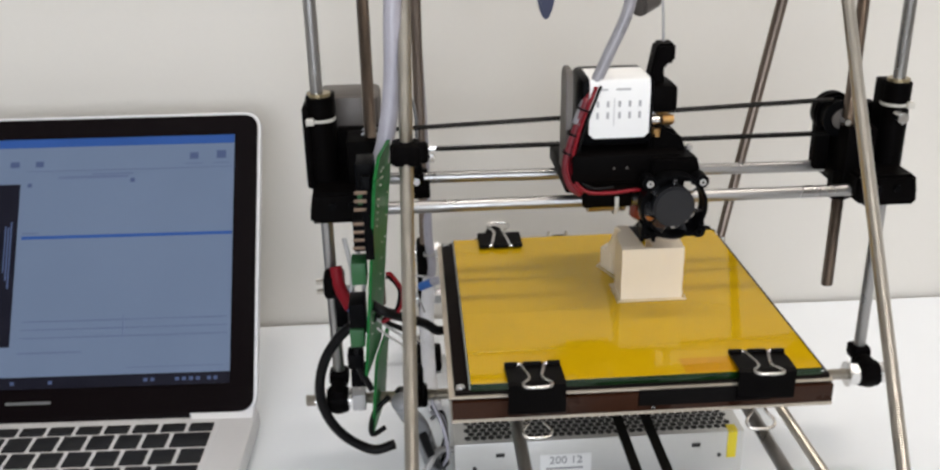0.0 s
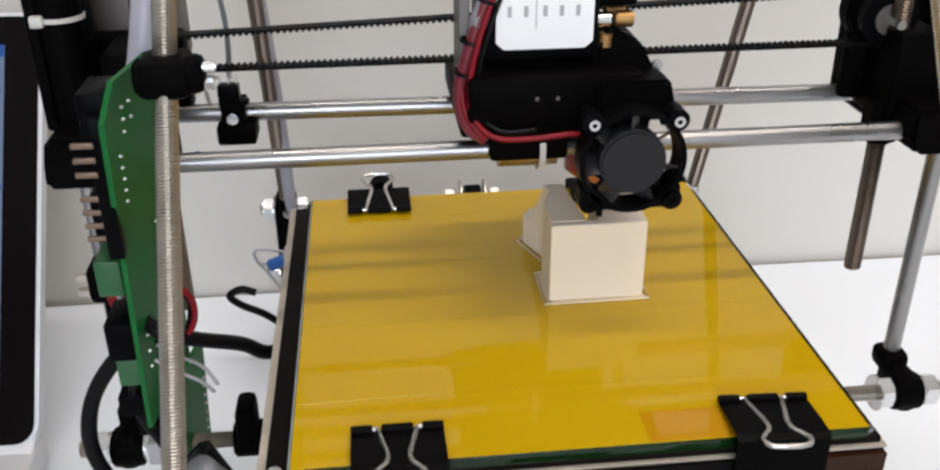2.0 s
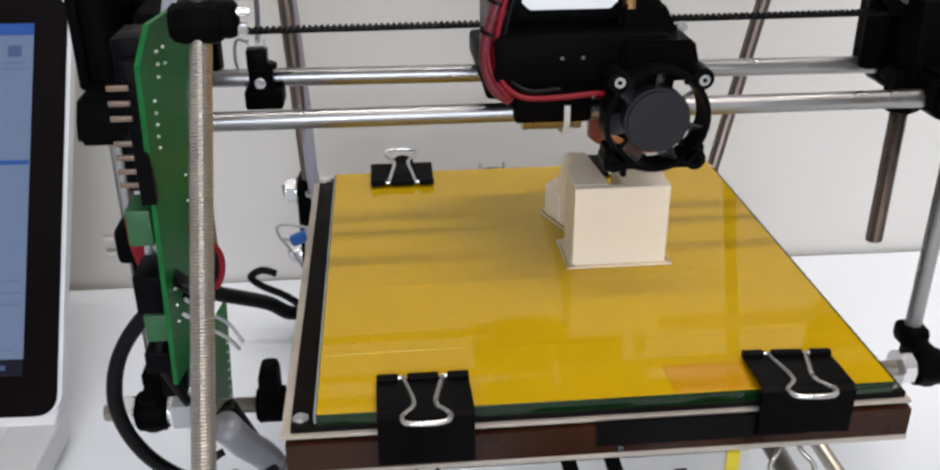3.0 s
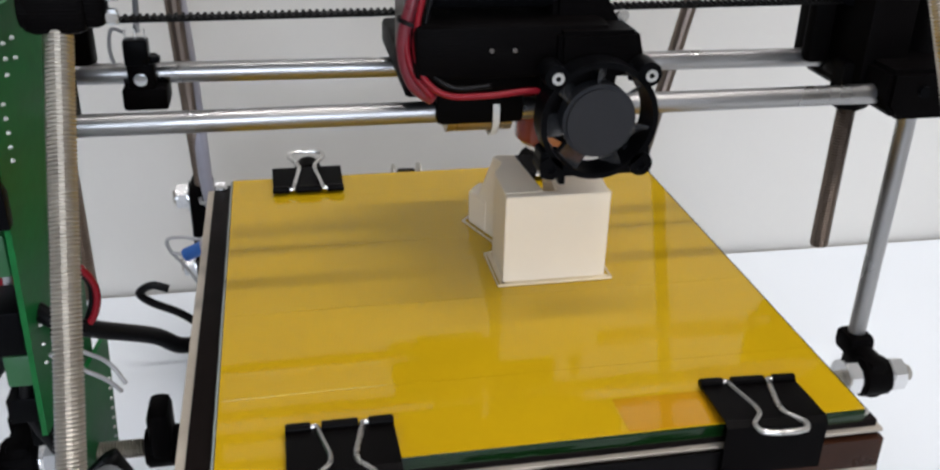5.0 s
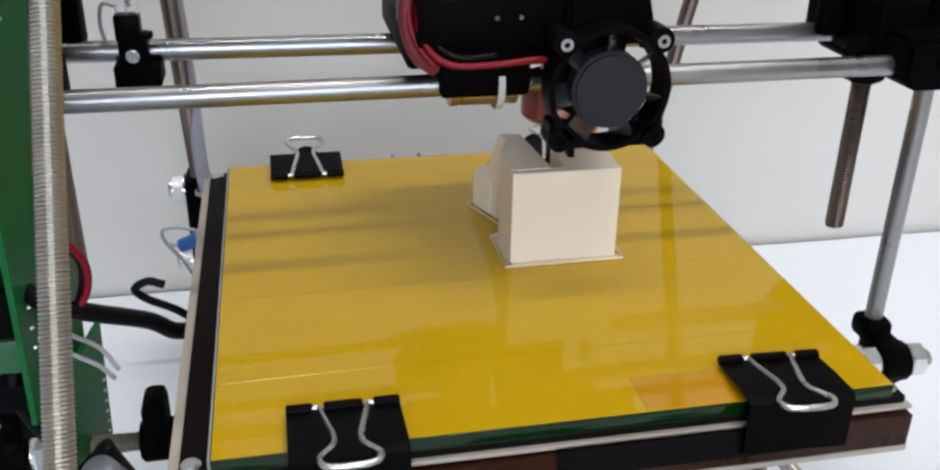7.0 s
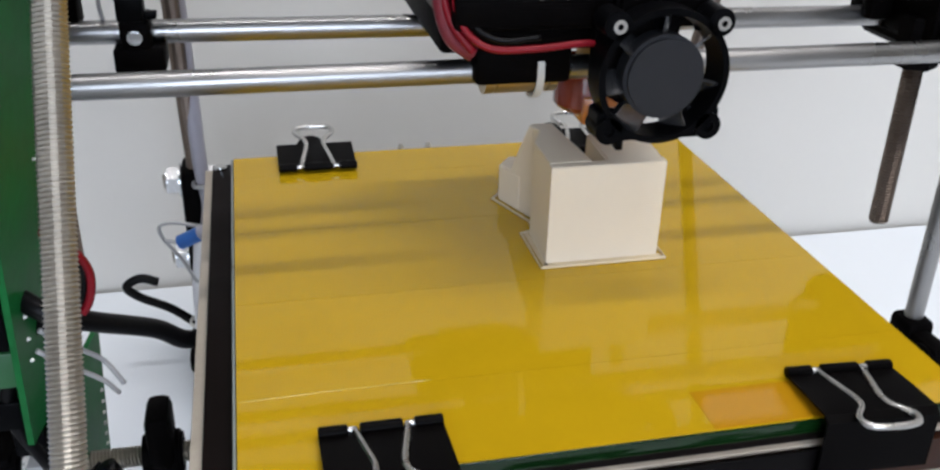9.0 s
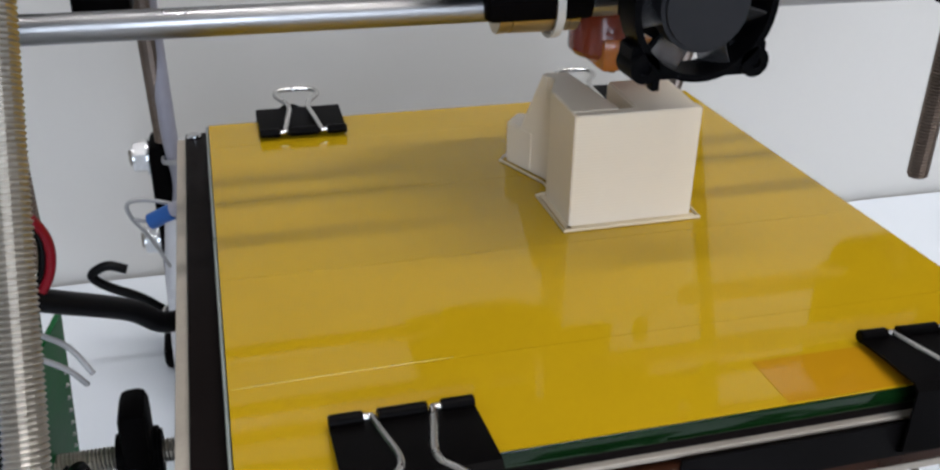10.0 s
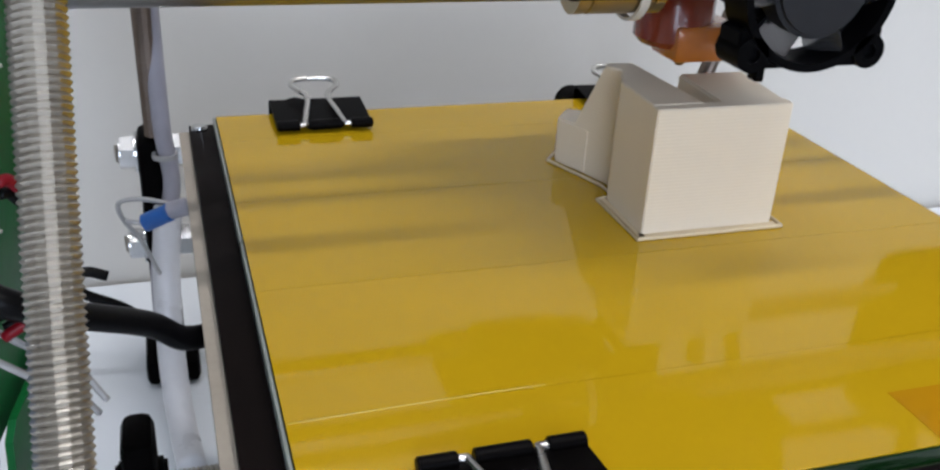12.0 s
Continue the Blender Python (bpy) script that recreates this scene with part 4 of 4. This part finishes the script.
# the low floor of the slot and the tapered foot at the back
add_to(pr, prism([(0.0190, -0.0078), (0.0252, -0.0078), (0.0268, 0.0186), (0.0180, 0.0200)], "z", bz, bz + 0.006))
lo = [(0.0105, 0.0222), (0.0015, 0.0445), (0.008, 0.0515), (0.0225, 0.0515), (0.0172, 0.0284)]
hi = [(0.0082, 0.0262), (0.0076, 0.0284), (0.0095, 0.0305), (0.0168, 0.0300), (0.0168, 0.0284)]
vl = [pr.verts.new((x, y, bz)) for x, y in lo]
vh = [pr.verts.new((x, y, bz + top)) for x, y in hi]
pr.faces.new(vl)
pr.faces.new(vh[::-1])
for i in range(5):
    pr.faces.new((vl[i], vh[i], vh[(i + 1) % 5], vl[(i + 1) % 5]))
add_to(pr, prism([(0.0012, 0.0448), (0.0060, 0.0318), (0.0125, 0.034), (0.012, 0.0505), (0.007, 0.0525)], "z", bz, bz + 0.0145, 0.0006))
bmesh.ops.recalc_face_normals(pr, faces=pr.faces)
PT = thing("printed_object", "cream plastic block with tapered tower printed on the bed", "3D print", (0, 0, 0))
part("block", pr, M_PRINT, PT, smooth=False)
sk = bmesh.new()
tube([(0.0018, -0.0142, bz + 0.0003), (0.0468, -0.0138, bz + 0.0003), (0.0475, 0.0125, bz + 0.0003), (0.0478, 0.028, bz + 0.0003)], 0.0005, 6, 1, sk, False)
tube([(0.0468, -0.0142, bz + 0.0003), (0.0018, -0.0142, bz + 0.0003), (0.002, 0.0128, bz + 0.0003), (0.0078, 0.0145, bz + 0.0003), (0.0075, 0.0225, bz + 0.0003), (-0.001, 0.0445, bz + 0.0003), (0.006, 0.053, bz + 0.0003)], 0.0005, 6, 1, sk, False)
box(sk, (0.0246, -0.0121, bz + 0.0002), (0.0424, 0.0022, 0.0004))
box(sk, (0.0038, 0.0, bz + 0.0002), (0.0018, 0.026, 0.0004))
part("skirt", sk, M_SKIRT, PT, "thin extruded skirt line round the print")


# ---- binder clips ----
def binder_clip(lift, drop, label, zb=-0.0178):
    """Jaw tips towards +y; the upper wire leaves at lift degrees, the lower at drop."""
    c = thing("binder_clip", label, "binder clip", group="binder clips on the bed")
    h = 0.016
    t, y0, y1, zt = 0.0007, 0.0, -0.024, 0.0034
    # a bent sheet: upper jaw, flat spine, lower jaw
    out = [(y0, 0.0012), (-0.012, 0.0026), (y1 + 0.002, zt), (y1, zt - 0.0015), (y1, zb + 0.0015), (y1 + 0.002, zb), (-0.012, zb + 0.0012), (y0 - 0.002, zb + 0.0018)]
    inn = [(y0 - 0.002, zb + 0.003), (-0.012, zb + 0.0019), (y1 + 0.0025, zb + t), (y1 + t, zb + 0.002), (y1 + t, zt - 0.002), (y1 + 0.0025, zt - t), (-0.012, 0.0019), (y0, 0.0005)]
    part("body", prism(out + inn, "x", -h, h), M_CLIP, c, "black enamelled spring steel", smooth=True)
    for sgn, (yy, zz) in ((1, (0.0, 0.0016)), (-1, (-0.002, zb + 0.0007))):
        for a, b in ((-h, -0.0085), (-0.0055, 0.0055), (0.0085, h)):
            part("rolled_edge", C((a, yy, zz), (b, yy, zz), 0.0017, 14, 0.0003), M_CLIP, c)
        ang = radians(lift if sgn > 0 else drop)
        ca, sa = math.cos(ang), math.sin(ang)
        flat = [(-0.011, 0.0), (-0.0068, 0.0), (-0.0066, 0.001), (-0.0052, 0.008), (-0.0038, 0.0145), (-0.0040, 0.019), (-0.0066, 0.0225), (-0.0080, 0.0252), (-0.0068, 0.0282), (-0.0035, 0.0292), (0, 0.0293)]
        flat = flat + [(-u, v) for u, v in flat[-2::-1]]
        pts = [(u, yy - v * ca, zz + v * sa) for u, v in flat]
        part("wire_handle", tube(pts, 0.00095, 8, 4), M_WIRE, c, "bright bent wire handle")
    return c


CF = binder_clip(4, -24, "black binder clip with flat wire handle on the bed's front")
CF.matrix_basis = pose(-0.0637, -0.0925, 0.1535)
CR_ = binder_clip(4, -42, "black binder clip on the bed corner beside dark tape", -0.0165)
CR_.matrix_basis = pose(0.0672, -0.0905, 0.1535, 0, 0, -3)
CB = binder_clip(14, -60, "black binder clip with raised wire handle on the bed's rear")
CB.matrix_basis = pose(-0.0655, 0.0835, 0.1535, 0, 0, 180)
copy_thing(CB, pose(0.050, 0.0845, 0.1535, 0, 0, 178))

# ---- power supply under the bed ----
PS = thing("power_supply", "silver metal power supply with a perforated top under the bed", "power supply", (-0.0055, 0.04, 0))
part("casing", B((0, 0, 0.0235), (0.204, 0.102, 0.047), 0.0012), M_PSU, PS)
# holes are dark discs and bars on the casing, their inner shade painted
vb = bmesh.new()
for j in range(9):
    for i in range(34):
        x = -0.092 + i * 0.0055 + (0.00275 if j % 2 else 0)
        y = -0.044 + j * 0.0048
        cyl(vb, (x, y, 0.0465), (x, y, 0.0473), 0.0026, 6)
tagged(part("vent_hole_shade", vb, M_DARK, PS, smooth=False), kind="stuff")
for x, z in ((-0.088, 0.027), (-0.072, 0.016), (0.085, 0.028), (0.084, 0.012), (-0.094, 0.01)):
    part("screw_hole_shade", C((x, -0.0516, z), (x, -0.0508, z), 0.0015, 10), M_DARK, PS)
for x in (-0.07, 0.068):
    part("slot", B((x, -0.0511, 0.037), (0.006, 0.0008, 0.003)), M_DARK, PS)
lb = part("label_plate", B((-0.024, -0.0512, 0.0235), (0.036, 0.0006, 0.024)), M_LABEL, PS, "white rating label", smooth=False)
for z, wd in ((0.024, 0.026), (0.0195, 0.02), (0.0155, 0.028)):
    part("print_bar", B((-0.025, -0.0516, z), (wd, 0.0003, 0.0013)), M_INK, lb, smooth=False)
cu = bpy.data.curves.new("rating_text", "FONT")
cu.body, cu.size, cu.align_x, cu.extrude = "200 12", 0.0085, "CENTER", 0.0001
tx = new("rating_text", cu)
tx.data.materials.append(M_INK)
tx.matrix_basis = pose(-0.024, -0.0517, 0.028, 90, 0, 0)
tx.parent = lb
part("yellow_sticker", B((0.0935, -0.0514, 0.036), (0.0065, 0.0006, 0.021)), M_YEL, PS, smooth=False)
part("yellow_sticker", B((0.0935, -0.0475, 0.0472), (0.0065, 0.008, 0.0006)), M_YEL, PS, smooth=False)
part("output_wire", tube([(-0.1, -0.045, 0.04), (-0.112, -0.06, 0.05), (-0.118, -0.075, 0.052), (-0.126, -0.08, 0.04)], 0.0022, 8), M_WHITEW, PS)

# ---- laptop ----
LP = thing("laptop", "open silver laptop with black keys and lit screen", "laptop", (-0.4347, 0.0935, 0), rz=-1.8)
LP.scale = (1.09, 1.09, 1.09)
W2 = 0.1625
part("base", B((0, -0.108, 0.0115), (0.325, 0.228, 0.017), 0.004), M_CASE, LP)
part("foot", B((0, -0.108, 0.0018), (0.29, 0.19, 0.0036)), M_BLK, LP)
kw = part("keyboard_well", B((0, -0.065, 0.02002), (0.277, 0.108, 0.0006)), M_CASE, LP)
for r, (n, hgt) in enumerate(((14, 0.009), (14, 0.0155), (14, 0.0155), (13, 0.0155), (12, 0.0155), (11, 0.0155))):
    y = -0.0165 - sum((0.0122, 0.019, 0.019, 0.019, 0.019)[:r])
    wide = {1: 13, 2: 0, 3: 12, 4: 11}.get(r, -1)
    pitch = 0.273 / (n + (0.5 if wide >= 0 else 0))
    x = -0.1365
    for k in range(n):
        w = pitch * (1.5 if k == wide else 1)
        part("key", B((x + w / 2, y - hgt / 2, 0.0210), (w - 0.0032, hgt, 0.0018), 0.0006), M_KEY, kw)
        x += w
part("trackpad", B((0, -0.168, 0.02012), (0.105, 0.076, 0.0005), 0.0002), M_CASE, LP)
part("hinge", C((-0.115, -0.002, 0.0185), (0.115, -0.002, 0.0185), 0.0055, 18), M_BEZEL, LP)
for sx in (-1, 1):
    part("hinge_shoulder", prism([(-0.010, 0.0195), (0.0055, 0.0195), (0.0055, 0.0235), (0.0015, 0.0255), (-0.006, 0.0225)], "x", sx * 0.1165, sx * 0.1605, 0.0006), M_CASE, LP)
tilt = Matrix.Translation((0, -0.004, 0.0205)) @ Matrix.Rotation(radians(-34.8), 4, "X")


def lid_part(name, u0, u1, v0, v1, d, thick, m, parent, label="", bev=0.0):
    """A slab on the lid: u across from the middle, v up from the hinge, d in front of the lid's face."""
    bm = B(((u0 + u1) / 2, -d + thick / 2, (v0 + v1) / 2), (u1 - u0, thick, v1 - v0), bev)
    bmesh.ops.transform(bm, matrix=tilt, verts=bm.verts)
    return part(name, bm, m, parent, label)


def rounded(u0, u1, v0, v1, r, y0, y1):
    pts = []
    for cx, cz, a0 in ((u1 - r, v1 - r, 0), (u0 + r, v1 - r, 90), (u0 + r, v0 + r, 180), (u1 - r, v0 + r, 270)):
        pts += [(cx + r * math.cos(radians(a0 + k * 15)), cz + r * math.sin(radians(a0 + k * 15))) for k in range(7)]
    bm = prism(pts, "y", y0, y1)
    bmesh.ops.transform(bm, matrix=tilt, verts=bm.verts)
    return bm


LID = part("lid", rounded(-W2, W2, 0, 0.227, 0.012, -0.002, 0.005), M_CASE, LP, "silver screen lid with rounded corners")
part("bezel", rounded(-W2 + 0.0022, W2 - 0.0022, 0.001, 0.2248, 0.0100, -0.0026, -0.0018), M_BEZEL, LID, "glossy black screen border")
U1, V0, V1 = 0.143, 0.030, 0.209
lid_part("display", -U1, U1, V0, V1, 0.0031, 0.0004, M_SCR, LID, "pale blue program window on screen")
lid_part("title_bar", -U1, U1, V1 - 0.0065, V1, 0.0034, 0.0002, M_SCRB, LID)
lid_part("task_bar", -U1, U1, V0 - 0.0085, V0, 0.0034, 0.0002, M_SCRD, LID)
lid_part("viewport", -U1, U1 - 0.1590, V0 + 0.022, V0 + 0.144, 0.0034, 0.0002, M_SCRD, LID)
lid_part("rule", U1 - 0.1555, U1 - 0.0005, V0 + 0.1015, V0 + 0.1038, 0.0034, 0.0002, M_SCRB, LID)
for u, v, w, h in ((0.0095, 0.1605, 0.0072, 0.0062), (0.0300, 0.1605, 0.0065, 0.0050), (0.1455, 0.1570, 0.0060, 0.0045), (0.1640, 0.1570, 0.0070, 0.0045), (0.0755, 0.1435, 0.0036, 0.0034), (0.1520, 0.1415, 0.0034, 0.0030)):
    lid_part("icon", U1 - u - w / 2, U1 - u + w / 2, V0 + v, V0 + v + h, 0.0034, 0.0002, M_SCRG, LID)
for v, u, w, h in ((0.1565, 0.0095, 0.012, 0.0009), (0.1565, 0.0300, 0.013, 0.0009), (0.1475, 0.1050, 0.052, 0.0018), (0.1500, 0.0905, 0.030, 0.0012), (0.1052, 0.1490, 0.012, 0.0014), (0.0395, 0.0770, 0.148, 0.0009), (0.0335, 0.0770, 0.150, 0.0009), (0.0275, 0.0770, 0.150, 0.0009), (0.0165, 0.1300, 0.046, 0.0012), (0.1535, 0.0770, 0.156, 0.0006), (0.0045, 0.0400, 0.070, 0.0007)):
    lid_part("text_bar", U1 - u - w / 2, U1 - u + w / 2, V0 + v, V0 + v + h, 0.0034, 0.0002, M_SCRL, LID)
lid_part("text_cursor", U1 - 0.0782, U1 - 0.0772, V0 + 0.026, V0 + 0.043, 0.0036, 0.0002, M_SCRL, LID)
for k, (w, h) in enumerate(((0.0012, 0.05), (0.0012, 0.04), (0.0010, 0.035))):
    lid_part("plot_line", U1 - 0.1640 - 0.002 * k, U1 - 0.1640 - 0.002 * k + w, V0 + 0.065 + 0.006 * k, V0 + 0.065 + 0.006 * k + h, 0.0036, 0.0002, M_SCRG, LID)
for u in (0.010, 0.0145, 0.0225, 0.0275, 0.0325, 0.0375, 0.055, 0.060, 0.128, 0.155):
    lid_part("tray_icon", U1 - u - 0.0014, U1 - u + 0.0014, V0 - 0.0055, V0 - 0.0030, 0.0037, 0.0002, M_SCRG, LID)
lid_part("name_bar", -0.016, 0.016, 0.0105, 0.0125, 0.0029, 0.0002, M_BARW, LID)
